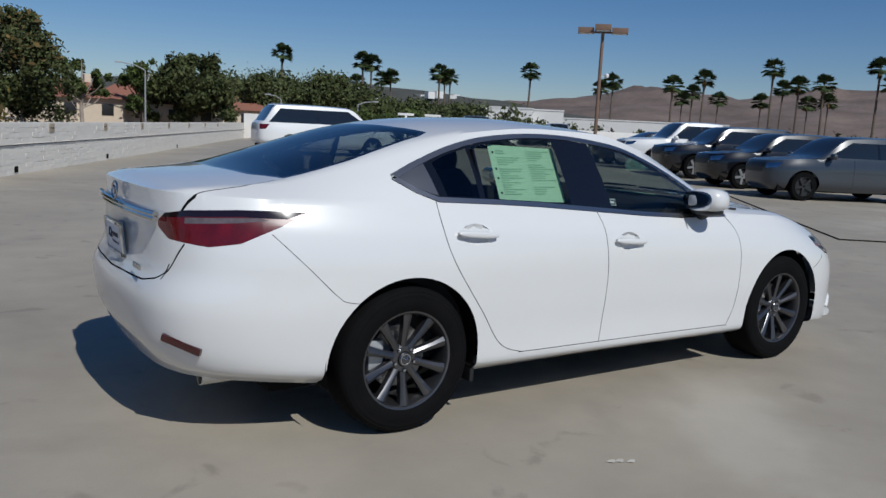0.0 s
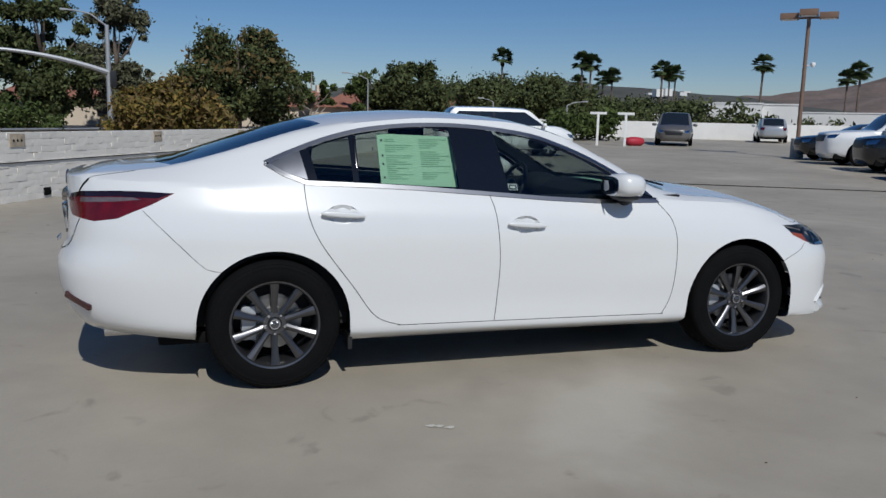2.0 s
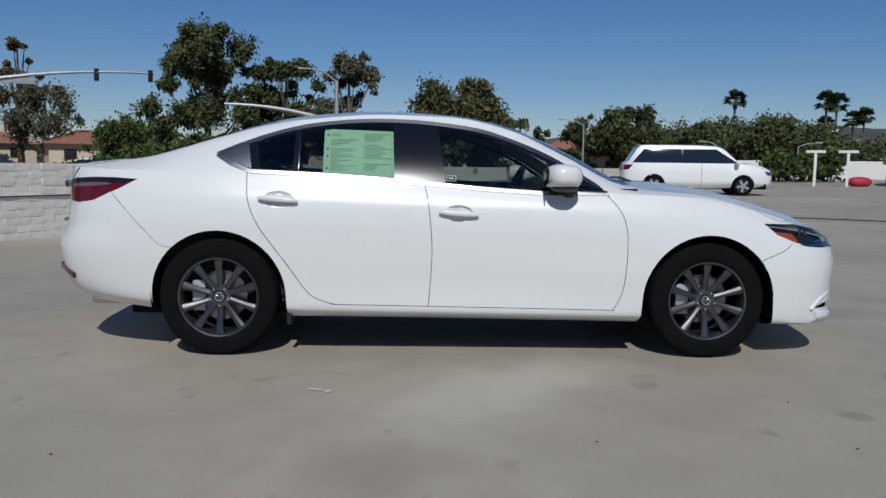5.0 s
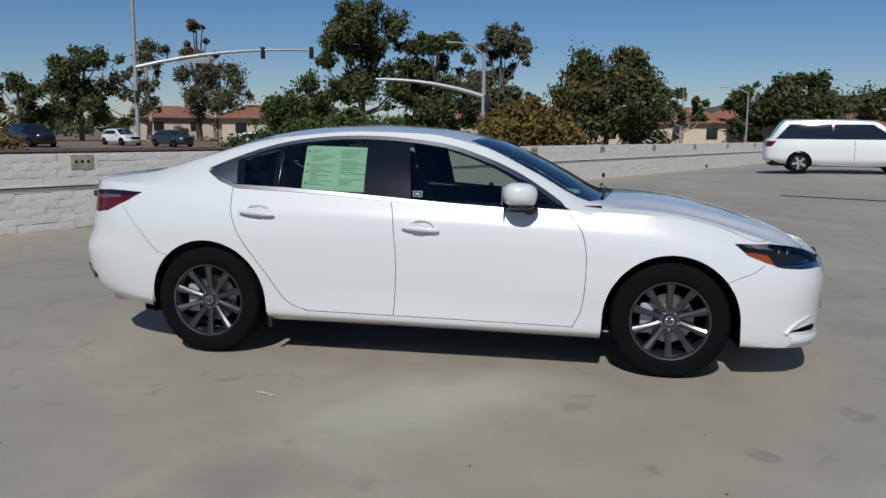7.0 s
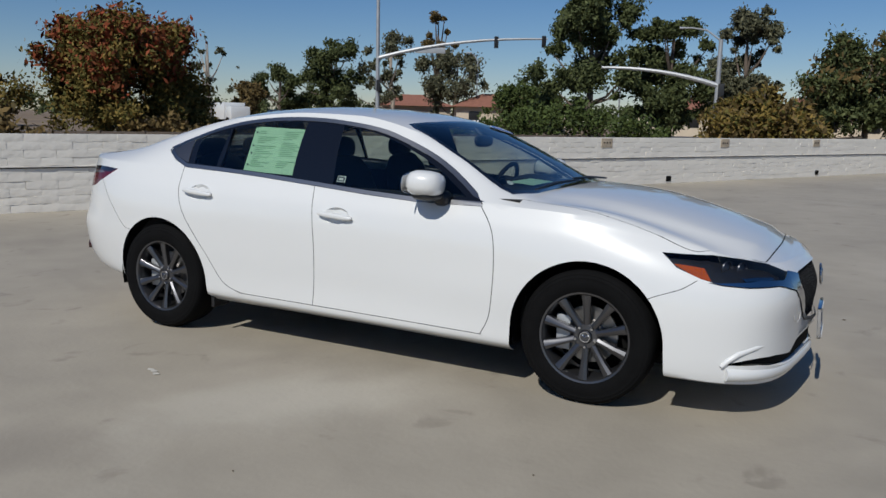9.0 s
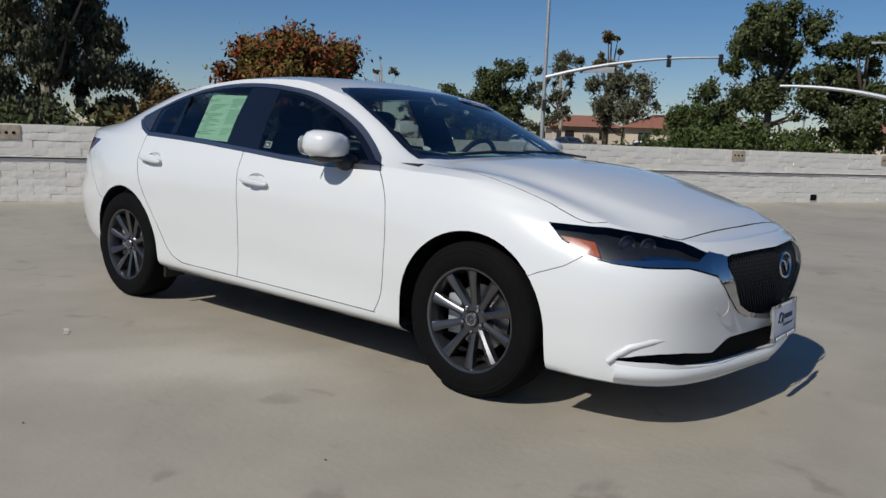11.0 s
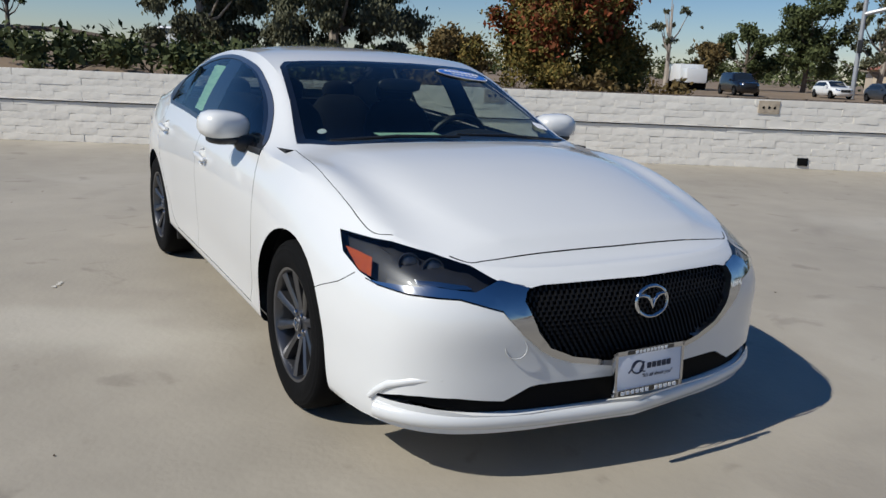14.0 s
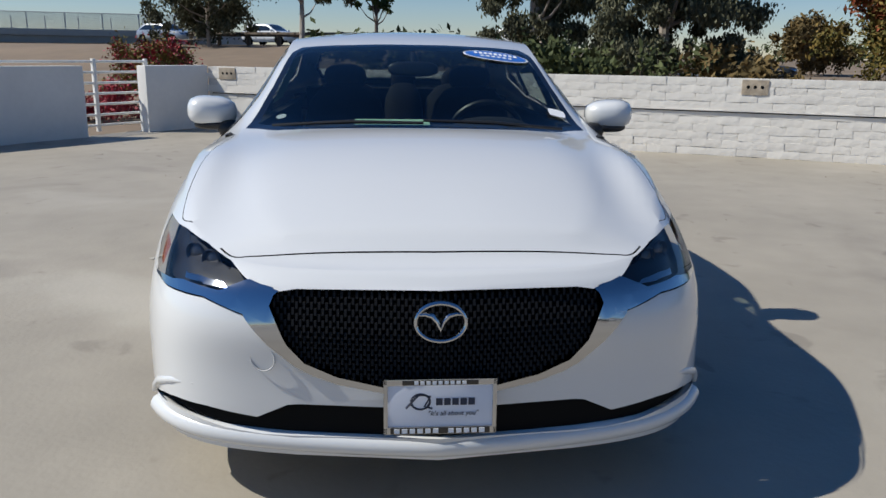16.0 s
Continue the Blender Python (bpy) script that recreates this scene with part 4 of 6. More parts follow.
for i, (k, az, w, el, d, leaf, lab, kw) in enumerate([
    (3, -14.2, 7.4, 9.2, 70, LEAF, "tall dark green eucalyptus with open crown", dict(clumps=69, n=15300, low=0.12, sparse=0.62, size=0.27)),
    (3, -8.9, 5.4, 7.0, 72, LEAF, "dark green eucalyptus beside the street", dict(clumps=48, n=11900, low=0.1, sparse=0.8, size=0.27)),
    (3, -4.6, 5.2, 7.5, 85, LEAFGREY, "tall grey-green eucalyptus behind the street", dict(clumps=51, n=11900, low=0.15, sparse=0.72, size=0.30)),
    (3, 3.0, 7.6, 6.0, 75, LEAF, "broad dark green tree with dense crown", dict(clumps=66, n=15300, low=0.1, sparse=0.75, size=0.28, second=(LEAFDRY, 0.55, 0.12, "bronze young leaves"))),
    (3, 8.0, 3.4, 3.6, 80, LEAFGREEN, "slender tree with pale trunk and thin crown", dict(clumps=14, n=1700, low=0.35, sparse=0.6, bark=PALEBARK)),
    (3, 11.8, 3.0, 3.9, 92, LEAFGREEN, "upright green tree with loose top", dict(clumps=20, n=3600, low=0.12, sparse=0.8)),
    (3, 15.1, 4.6, 4.1, 95, LEAF, "rounded green tree in the row", dict(clumps=45, n=11900, low=0.05, size=0.4)),
    (3, 19.9, 3.2, 3.4, 112, LEAF, "green tree with two-part crown", dict(clumps=20, n=4000, low=0.1, size=0.4)),
    (3, 23.9, 5.0, 3.4, 112, LEAF, "wide dark green tree row end", dict(clumps=45, n=10200, low=0.05, size=0.42)),
    (9, -43.3, 2.4, 5.2, 85, LEAFGREY, "nearly bare pale tree with fine twigs", dict(clumps=22, n=900, low=0.3, sparse=0.5, bark=PALEBARK, size=0.2)),
    (9, -40.8, 2.6, 2.4, 85, LEAFDRY, "low brown-leaved tree by the street", dict(clumps=14, n=2600, low=0.05)),
    (9, -38.5, 3.4, 4.0, 95, LEAF, "dark green tree with pointed top", dict(clumps=20, n=4200, low=0.08)),
    (9, -35.0, 5.0, 5.3, 96, LEAF, "tall dark green tree beyond the junction", dict(clumps=34, n=6500, low=0.08, sparse=0.75)),
    (9, -30.9, 4.6, 5.9, 98, LEAFGREY, "thin grey-green tree with white branches", dict(clumps=30, n=2600, low=0.2, sparse=0.6, bark=PALEBARK)),
    (9, -26.2, 5.0, 5.0, 98, LEAFGREY, "leafy grey-green eucalyptus past the junction", dict(clumps=30, n=5000, low=0.08, sparse=0.8)),
    (9, -27.6, 2.6, 7.4, 100, LEAFDRY, "tall narrow tree with brown top", dict(clumps=10, n=1900, low=0.62, sparse=0.8)),
    (9, -21.2, 4.4, 3.1, 90, LEAFGREEN, "low green tree by the houses", dict(clumps=22, n=4500, low=0.05)),
    (15, -70.0, 10.6, 12.5, 42, LEAFGREY, "huge drooping eucalyptus close behind the parapet", dict(clumps=130, n=46000, low=0.0, size=0.17, sparse=0.55, droop=2.5, bark=PALEBARK)),
    (15, -79.0, 8.5, 12.0, 45, LEAFGREY, "second drooping eucalyptus with pale limbs", dict(clumps=110, n=36000, low=0.0, size=0.17, sparse=0.5, droop=2.5, bark=PALEBARK)),
    (15, -95.0, 7.0, 7.5, 44, LEAFGREY, "leaning eucalyptus with bare white trunk", dict(clumps=30, n=5200, low=0.42, size=0.17, sparse=0.5, droop=2.0, bark=PALEBARK, lean=-0.16)),
    (15, -101.2, 6.6, 5.4, 46, LEAFGREY, "loose pale-limbed tree on the bank", dict(clumps=44, n=8000, low=0.08, size=0.15, sparse=0.7, droop=1.5, bark=PALEBARK)),
    (15, -90.0, 2.6, 5.5, 60, LEAFGREEN, "slim dark tree beside the freeway", dict(clumps=12, n=2200, low=0.35, size=0.25)),
    (12, -59.0, 5.0, 2.7, 72, LEAFDRY, "dry olive-brown thicket tree by the road", dict(clumps=22, n=4000, low=0.02)),
]):
    x, y = spot(k, az, d)
    tree(lab, x, y, rise(el, d), d * radians(w * 1.06), 100 + i, leaf, **kw)

x, y = -35.0, 28.6
tree("broad autumn tree turning from green to red", x, y, rise(6.6, 50), 50 * radians(10.4), 7, LEAFORANGE, clumps=110, n=26000, low=0.02, size=0.2, second=(LEAFRED, 0.45, 0.42, "red autumn leaves"), droop=0.2, sparse=0.8)
x, y = spot(3, -1.7, 50)
tree("low bushy tree with orange-brown leaves", x, y, rise(2.75, 50), 50 * radians(6.6), 8, LEAFORANGE, clumps=40, n=8000, low=0.0, size=0.22, second=(LEAFDRY, 0.4, 0.5, "orange-brown leaves"), droop=0.2)


def shrub(label, x, y, w, h, seed, leaf, n=1800, size=0.16, z=None, flowers=None):
    rng = np.random.default_rng(seed)
    t = thing("shrub", label, "shrub", pose(x, y, (ground_height(x, y) if z is None else z) - 0.05))
    c = rng.random((16, 3)) - 0.5
    centres = np.stack([c[:, 0] * w * 0.8, c[:, 1] * w * 0.8, h * (0.35 + 0.5 * rng.random(16)) * (1 - 0.8 * np.abs(c[:, 0]))], 1)
    rad = np.full(16, min(w * 0.2, h * 0.38))
    v, f = leaves(rng, centres, rad, n, size)
    quads("foliage", v, f, leaf, t)
    bm = bmesh.new()
    for i in range(0, 16, 2):
        tube(bm, [(centres[i][0] * 0.2, centres[i][1] * 0.2, 0), tuple(centres[i])], [0.035, 0.012], 5)
    part("stem", bm, BARK, t)
    if flowers:
        v, f = leaves(rng, centres, rad * 1.05, n // 2, size)
        quads("blossom", v, f, flowers, t, "bright red blossom")


for i, (k, az, d, w, h, leaf, lab) in enumerate([
    (3, -20.5, 58, 5.5, 2.2, LEAFGREEN, "loose green shrub beside the road"), (3, -16.8, 56, 6.0, 3.2, LEAFGREEN, "rounded green shrub beside the road"),
    (9, -17.6, 58, 7.0, 3.4, LEAFGREEN, "large green shrub by the junction"), (9, -13.5, 60, 5.0, 2.4, LEAFGREEN, "green shrub under the trees"),
    (9, -7.0, 55, 5.0, 2.2, LEAFORANGE, "olive shrub beside the street"), (9, 3.5, 80, 6.0, 3.5, LEAF, "dark clipped shrub by the houses"),
    (9, -44.5, 45, 7.0, 1.6, LEAFDRY, "low dry roadside brush"), (9, -57.5, 34, 4.0, 2.2, LEAFDRY, "dry brown brush behind the parapet"),
    (15, -88.0, 33, 8.0, 1.7, LEAF, "dark ivy mound under the guard rail"), (15, -82.0, 33, 8.0, 1.8, LEAF, "dark ivy mound on the bank"),
    (15, -73.0, 32, 9.0, 2.0, LEAF, "dark undergrowth below the eucalyptus"), (15, -77.5, 32, 6.0, 1.8, LEAF, "dark undergrowth on the bank"),
    (15, -60.0, 34, 4.0, 0.8, LEAFDRY, "dry low brush behind the parapet"),
]):
    x, y = spot(k, az, d)
    shrub(lab, x, y, w, h, 300 + i, leaf)
x, y = spot(15, -104.7, 24)
shrub("red and green bougainvillea behind the gate", x, y, 2.2, 2.4, 340, LEAFORANGE, 9000, 0.05, flowers=BOUGAIN)
x, y = spot(15, -108.6, 21)
shrub("bright red bougainvillea at the gate", x, y, 1.8, 1.0, 341, BOUGAIN, 4500, 0.045)

PALMS = [(22.6, 4.85), (28.3, 4.63), (28.8, 4.48), (27.8, 3.07), (30.2, 3.59), (29.5, 3.36), (33.6, 4.04), (34.4, 3.8), (39.9, 4.44), (49.7, 3.92), (51.0, 3.4), (50.4, 2.93), (51.7, 4.39),
         (52.7, 2.94), (56.0, 5.22), (55.4, 2.92), (56.6, 3.86), (57.6, 4.07), (59.1, 4.21), (59.4, 3.05), (62.1, 5.36), (58.2, 2.84), (44.9, 3.49), (45.7, 3.97), (34.0, 3.7), (63.0, 4.3)]
for i, (az, el) in enumerate(PALMS):
    d = 190 if el > 3.9 else 240 if el > 3.2 else 300
    x, y = spot(0, az, d)
    palm(x, y, rise(el, d), 500 + i, d * (0.85 if el > 3.9 else 0.75))


def belt_of_trees():
    """Far trees and hedges between the deck and the hills."""
    rng = np.random.default_rng(77)
    C, R = [], []
    for i in range(900):
        az = -62 + 142 * rng.random() if i % 2 else 14 + 28 * rng.random()
        d = 130 + 150 * rng.random()
        x, y = spot(3, az, d)
        h = 1.5 + d * math.tan(radians(sm([-62, -20, 10, 16, 20, 26, 28, 36, 41, 80], [0.9, 1.0, 1.2, 2.0, 3.0, 2.7, 1.8, 1.7, 0.8, 0.7], az).item())) * (0.45 + 0.55 * rng.random())
        for k in range(3):
            C.append((x + rng.normal() * 2.5, y + rng.normal() * 2.5, ground_height(x, y) + h * (0.3 + 0.6 * k / 2)))
            R.append(h * 0.26 + 0.5)
    v, f = leaves(rng, np.array(C), np.array(R), 230000, 0.40)
    ob = quads("far_trees", v, f, LEAF)
    tagged(ob, "distant belt of dark green trees below the hills", "trees", kind="stuff")


belt_of_trees()


def ridge(name, label, d0, d1, az0, az1, fn, material, seed):
    """A hill range as one sheet."""
    rows, cols = 14, 110
    V = []
    for j in range(rows):
        d = d0 + (d1 - d0) * j / (rows - 1)
        for i in range(cols):
            az = az0 + (az1 - az0) * i / (cols - 1)
            x, y = spot(3, az, d)
            top = d1 * math.tan(radians(fn(az)))
            s = j / (rows - 1)
            z = -3 + (top + 3) * s ** 0.8 * (1 + 0.22 * noise.noise((x * 0.004, y * 0.004, seed)) + 0.10 * noise.noise((x * 0.013, y * 0.013, seed + 4)))
            V.append((x, y, z))
    F = [(j * cols + i, j * cols + i + 1, (j + 1) * cols + i + 1, (j + 1) * cols + i) for j in range(rows - 1) for i in range(cols - 1)]
    return tagged(raw(name, V, F, material, smooth=True), label, "hills", kind="structure")


ridge("backdrop_hills", "hazy brown dry hills on the skyline", 1900, 3000, 22, 84, lambda a: sm([22, 34, 41, 45, 48, 52, 56, 60, 65, 74, 84], [0.6, 1.9, 2.4, 2.9, 3.35, 3.1, 3.25, 3.5, 3.4, 3.6, 1.5], a).item(), HILL, 3)
ridge("backdrop_wooded_hills", "low wooded hills with scattered houses", 700, 1100, -14, 46, lambda a: sm([-14, 0, 8, 14, 20, 28, 36, 46], [0.4, 1.2, 1.6, 2.3, 2.6, 2.9, 2.3, 1.2], a).item(), HILLGREEN, 9)
rngh = np.random.default_rng(5)
for i in range(46):
    az = 12 + 24 * rngh.random()
    d = 900 + 150 * rngh.random()
    x, y = spot(3, az, d)
    bm = bmesh.new()
    w = 7 + 6 * rngh.random()
    box(bm, -w / 2, w / 2, -4, 4, -4, 4)
    ob = part("hillside_house", bm, BUILDWHITE, smooth=False)
    ob.matrix_world = pose(x, y, rise(1.2 + 1.2 * rngh.random(), d), 0, 0, 90 * rngh.random())
    tagged(ob, "tiny pale house on the wooded hillside", "house", group="houses on the far hillside")


def house(label, x, y, w, dpt, wall_h, roof_h, rz, base=0.0):
    z0 = ground_height(x, y) - 0.2
    t = thing("house", label, "house", pose(x, y, z0, 0, 0, rz))
    bm = bmesh.new()
    box(bm, -w / 2, w / 2, -dpt / 2, dpt / 2, 0, wall_h)
    part("wall", bm, STUCCO, t, smooth=False)
    o = 0.6
    v = [(-w / 2 - o, -dpt / 2 - o, wall_h), (w / 2 + o, -dpt / 2 - o, wall_h), (w / 2 + o, dpt / 2 + o, wall_h), (-w / 2 - o, dpt / 2 + o, wall_h), (-w / 2 + dpt * 0.35, 0, wall_h + roof_h), (w / 2 - dpt * 0.35, 0, wall_h + roof_h)]
    raw("roof", v, [(0, 1, 5, 4), (2, 3, 4, 5), (1, 2, 5), (3, 0, 4), (3, 2, 1, 0)], ROOFTILE, t, "terracotta tiled hip roof")
    bm = bmesh.new()
    box(bm, w * 0.2, w * 0.2 + 0.9, -0.45, 0.45, wall_h, wall_h + roof_h + 0.7, 0.03)
    part("chimney", bm, STUCCO, t)
    for i in range(max(2, int(w / 3.5))):
        bm = bmesh.new()
        cx = -w / 2 + (i + 0.5) * w / max(2, int(w / 3.5))
        box(bm, cx - 0.6, cx + 0.6, -dpt / 2 - 0.05, -dpt / 2 + 0.05, wall_h * 0.45, wall_h * 0.82, 0.02)
        part("window", bm, BLACK, t)


for lab, k, az, d, w, wh, rh in (("cream stucco house with terracotta roof", 3, 7.2, 98, 11, 3.2, 1.9), ("cream house with red tiled roof among trees", 3, 12.5, 100, 14, 3.0, 2.0), ("stucco house behind the tall trees", 3, -7.0, 98, 16, 2.9, 1.9),
                              ("tan house with low tiled roof", 3, -20.8, 96, 12, 2.9, 1.6), ("cream house with chimney beside the junction", 9, -22.0, 104, 12, 3.0, 1.7), ("small cream house past the junction", 12, -30.3, 112, 9, 3.0, 1.6),
                              ("cream house with broad red roof", 9, -0.6, 92, 15, 3.0, 1.9), ("cream house under the wide tree", 3, 17.5, 112, 14, 2.9, 1.8)):
    x, y = spot(k, az, d)
    house(lab, x, y, w, 9, wh, rh, -az + 8)

for lab, az, d, w, h, lo in (("white flat-roofed commercial building", 38.5, 150, 9.2, 1.55, 0.2), ("lower white building wing", 41.3, 152, 6.0, 1.50, 0.2), ("long low white building far off", 47, 180, 40, 1.05, 0.0), ("long pale warehouse far off", 33.5, 170, 30, 0.75, 0.0)):
    x, y = spot(0, az, d)
    bm = bmesh.new()
    zt = rise(h, d)
    box(bm, -w / 2, w / 2, -6, 6, -2, zt)
    ob = thing("commercial_building", lab, "building", pose(x, y, 0, 0, 0, -az))
    part("wall", bm, BUILDWHITE, ob, smooth=False)
    bm = bmesh.new()
    box(bm, -w / 2 - 0.1, w / 2 + 0.1, -6.1, 6.1, zt, zt + 0.25)
    part("parapet_cap", bm, BUILDWHITE, ob, smooth=False)


def pole_of(k, az, d, top):
    x, y = spot(k, az, d)
    return x, y, ground_height(x, y) - 0.1, rise(top, d)


def signal_head(parent, x, y, z, face):
    bm = bmesh.new()
    box(bm, -0.2, 0.2, -0.12, 0.12, -0.55, 0.55, 0.03, pose(x, y, z, 0, 0, face))
    h = part("signal_head", bm, BLACK, parent, "black three-lamp signal head")
    for j in (-0.34, 0, 0.34):
        bm = bmesh.new()
        lathe(bm, [(0.14, -0.12), (0.15, -0.28), (0.13, -0.28), (0.11, -0.13), (0.0, -0.13)], sides=14, m=pose(x, y, z + j, 0, 0, face))
        part("visor", bm, GLOSSBLACK, h)


def signal_mast(label, k, az, d, arm, pole_top, arm_z0, arm_z1, heads, lamp=None, sign=None):
    """A signal pole with a curved mast arm that reaches to another bearing."""
    x, y, z0, _ = pole_of(k, az, d, 0)
    t = thing("traffic_signal", label, "traffic light", pose(x, y, z0))
    bm = bmesh.new()
    zt = rise(pole_top, d) - z0
    tube(bm, [(0, 0, 0), (0, 0, zt)], [0.21, 0.14], 10)
    part("pole", bm, GALV, t)
    ex, ey = spot(k, arm, d)
    e = Vector((ex - x, ey - y, 0))
    za, zb = rise(arm_z0, d) - z0, rise(arm_z1, d) - z0
    pts = [(e.x * s, e.y * s, za + (zb - za) * (1 - (1 - s) ** 2.2)) for s in np.linspace(0, 1, 9)]
    bm = bmesh.new()
    tube(bm, pts, [0.19 - 0.10 * i / 8 for i in range(9)], 8)
    part("mast_arm", bm, GALV, t)
    for s in heads:
        z = za + (zb - za) * (1 - (1 - s) ** 2.2)
        signal_head(t, e.x * s, e.y * s, z - 0.25, -az + 180)
    if sign:
        s0, s1, dz = sign
        bm = bmesh.new()
        m = Vector((e.x, e.y, 0)).normalized()
        z = za + (zb - za) * (1 - (1 - (s0 + s1) / 2) ** 2.2) - dz
        box(bm, 0, (s1 - s0) * e.length, -0.03, 0.03, -0.28, 0.28, 0.01, Matrix.Translation((e.x * s0, e.y * s0, z)) @ Matrix.Rotation(math.atan2(m.y, m.x), 4, "Z"))
        part("sign_panel", bm, GALV, t, "grey back of a street sign")
    if lamp:
        az2, zl = lamp
        lx, ly = spot(k, az2, d)
        q = Vector((lx - x, ly - y, 0))
        zl = rise(zl, d) - z0
        bm = bmesh.new()
        tube(bm, [(0, 0, zt - 0.1), (q.x * 0.35, q.y * 0.35, zt + (zl - zt) * 0.8), (q.x * 0.7, q.y * 0.7, zl), (q.x, q.y, zl)], [0.07, 0.06, 0.05, 0.09], 7)
        part("lamp_arm", bm, GALV, t)
    signal_head(t, 0.3, -0.35, rise(2.2, d) - z0, -az + 180)


signal_mast("grey signal mast with long arm over the junction", 9, -31.8, 80, -20.0, 14.0, 4.1, 5.6, (0.70, 0.98), sign=(0.22, 0.40, 0.35))
signal_mast("grey signal pole with street lamp arm", 9, -8.5, 60, -16.2, 5.6, 2.6, 3.75, (), lamp=(-11.2, 6.35))


def street_lamp(label, k, az, d, top, reach):
    x, y, z0, zt = pole_of(k, az, d, top)
    t = thing("street_lamp", label, "street lamp", pose(x, y, z0))
    h = zt - z0
    bm = bmesh.new()
    tube(bm, [(0, 0, 0), (0, 0, h * 0.9)], [0.11, 0.07], 8)
    part("pole", bm, GALV, t)
    ex, ey = spot(k, az + reach, d)
    bm = bmesh.new()
    tube(bm, [(0, 0, h * 0.9), ((ex - x) * 0.4, (ey - y) * 0.4, h * 0.97), (ex - x, ey - y, h)], [0.06, 0.05, 0.04], 7)
    part("arm", bm, GALV, t)
    bm = bmesh.new()
    box(bm, -0.35, 0.35, -0.13, 0.13, -0.08, 0.06, 0.03, Matrix.Translation((ex - x, ey - y, h)) @ Matrix.Rotation(math.atan2(ey - y, ex - x), 4, "Z"))
    part("lamp_head", bm, GALV, t)


for k, az, d, top, reach in ((3, 12.0, 90, 3.2, -1.6), (3, 4.6, 82, 2.6, 1.6), (9, 2.2, 78, 3.0, 1.4), (3, 20.9, 95, 1.7, -0.9), (3, 26.0, 85, 1.6, 1.2), (9, -24.8, 95, 4.6, -0.6), (3, -12.6, 84, 3.8, 1.0)):
    street_lamp("slim grey street lamp beyond the parapet", k, az, d, top, reach)

# lot light with three box heads on a tall pole
x, y = spot(0, 44.75, 36)
lot_lamp = thing("lot_lamp", "tall brown parking lot light with three box heads", "lamp post", pose(x, y, deck_height(x, y), 0, 0, -44.75))
bm = bmesh.new()
tube(bm, [(0, 0, 0.0), (0, 0, 5.55)], [0.085, 0.075], 10)
part("pole", bm, BROWNMETAL, lot_lamp)
bm = bmesh.new()
lathe(bm, [(0.0, 0.8), (0.26, 0.8), (0.26, 0.0)], axis="z", sides=20)
part("concrete_base", bm, CONCRETE, lot_lamp)
bm = bmesh.new()
box(bm, -1.0, 1.0, -0.03, 0.03, 5.52, 5.60)
part("crossbar", bm, BROWNMETAL, lot_lamp)
for cx, cy, cz in ((-0.72, 0, 5.62), (0, -0.3, 5.72), (0.72, 0, 5.62)):
    bm = bmesh.new()
    box(bm, cx - 0.34, cx + 0.34, cy - 0.25, cy + 0.25, cz - 0.11, cz + 0.13, 0.02)
    h = part("light_box", bm, BROWNMETAL, lot_lamp)
    bm = bmesh.new()
    box(bm, cx - 0.28, cx + 0.28, cy - 0.19, cy + 0.19, cz - 0.125, cz - 0.112)
    part("diffuser", bm, WHITE, h)
bm = bmesh.new()
lathe(bm, [(0.0, 0.09), (0.09, 0.06), (0.1, -0.02), (0.06, -0.1), (0.0, -0.12)], axis="z", sides=14, m=Matrix.Translation((0.3, 0, 3.75)))
tube(bm, [(0, 0, 3.7), (0.3, 0, 3.72)], 0.02, 6)
part("camera_dome", bm, WHITE, lot_lamp, "small white dome on a bracket")


# ---- sedan: cabin, mirrors, handles, badges, plates ----
def blob(bm, cx, cy, cz, rx, ry, rz, p=2.6, m=None, seg=20):
    """A rounded box (superellipsoid)."""
    v = bmesh.ops.create_uvsphere(bm, u_segments=seg, v_segments=seg // 2, radius=1)["verts"]
    for q in v:
        n = (abs(q.co.x) ** p + abs(q.co.y) ** p + abs(q.co.z) ** p) ** (1 / p)
        q.co = q.co / n
        q.co = Vector((cx + q.co.x * rx, cy + q.co.y * ry, cz + q.co.z * rz))
    if m is not None:
        bmesh.ops.transform(bm, matrix=m, verts=v)
    return bm


bm = bmesh.new()
for x0, x1, y0, y1, z0, z1 in ((-1.75, 1.0, -0.80, 0.80, 0.30, 0.34), (-1.75, 1.0, 0.76, 0.82, 0.34, 0.985), (-1.75, 1.0, -0.82, -0.76, 0.34, 0.985), (1.0, 1.04, -0.78, 0.78, 0.3, 0.95), (-1.95, -1.72, -0.72, 0.72, 0.3, 1.07)):
    box(bm, x0, x1, y0, y1, z0, z1)
part("cabin_tub", bm, CABIN, sedan, smooth=False)
bm = bmesh.new()
blob(bm, 0.78, 0, 0.86, 0.26, 0.78, 0.15, 3.5)
blob(bm, 0.62, 0.37, 0.95, 0.14, 0.21, 0.09, 2.4)
part("dashboard", bm, CABIN, sedan, "dark moulded dashboard")
bm = bmesh.new()
lathe(bm, [(0.185 + 0.016 * math.cos(a), 0.016 * math.sin(a)) for a in np.linspace(0, 2 * math.pi, 9)], axis="z", sides=32, m=pose(0.40, 0.37, 0.93, 0, -66, 0))
blob(bm, 0.40, 0.37, 0.93, 0.03, 0.07, 0.07, 2.2)
tube(bm, [(0.40, 0.20, 0.94), (0.40, 0.54, 0.94)], 0.014, 6)
part("steering_wheel", bm, BLACK, sedan)
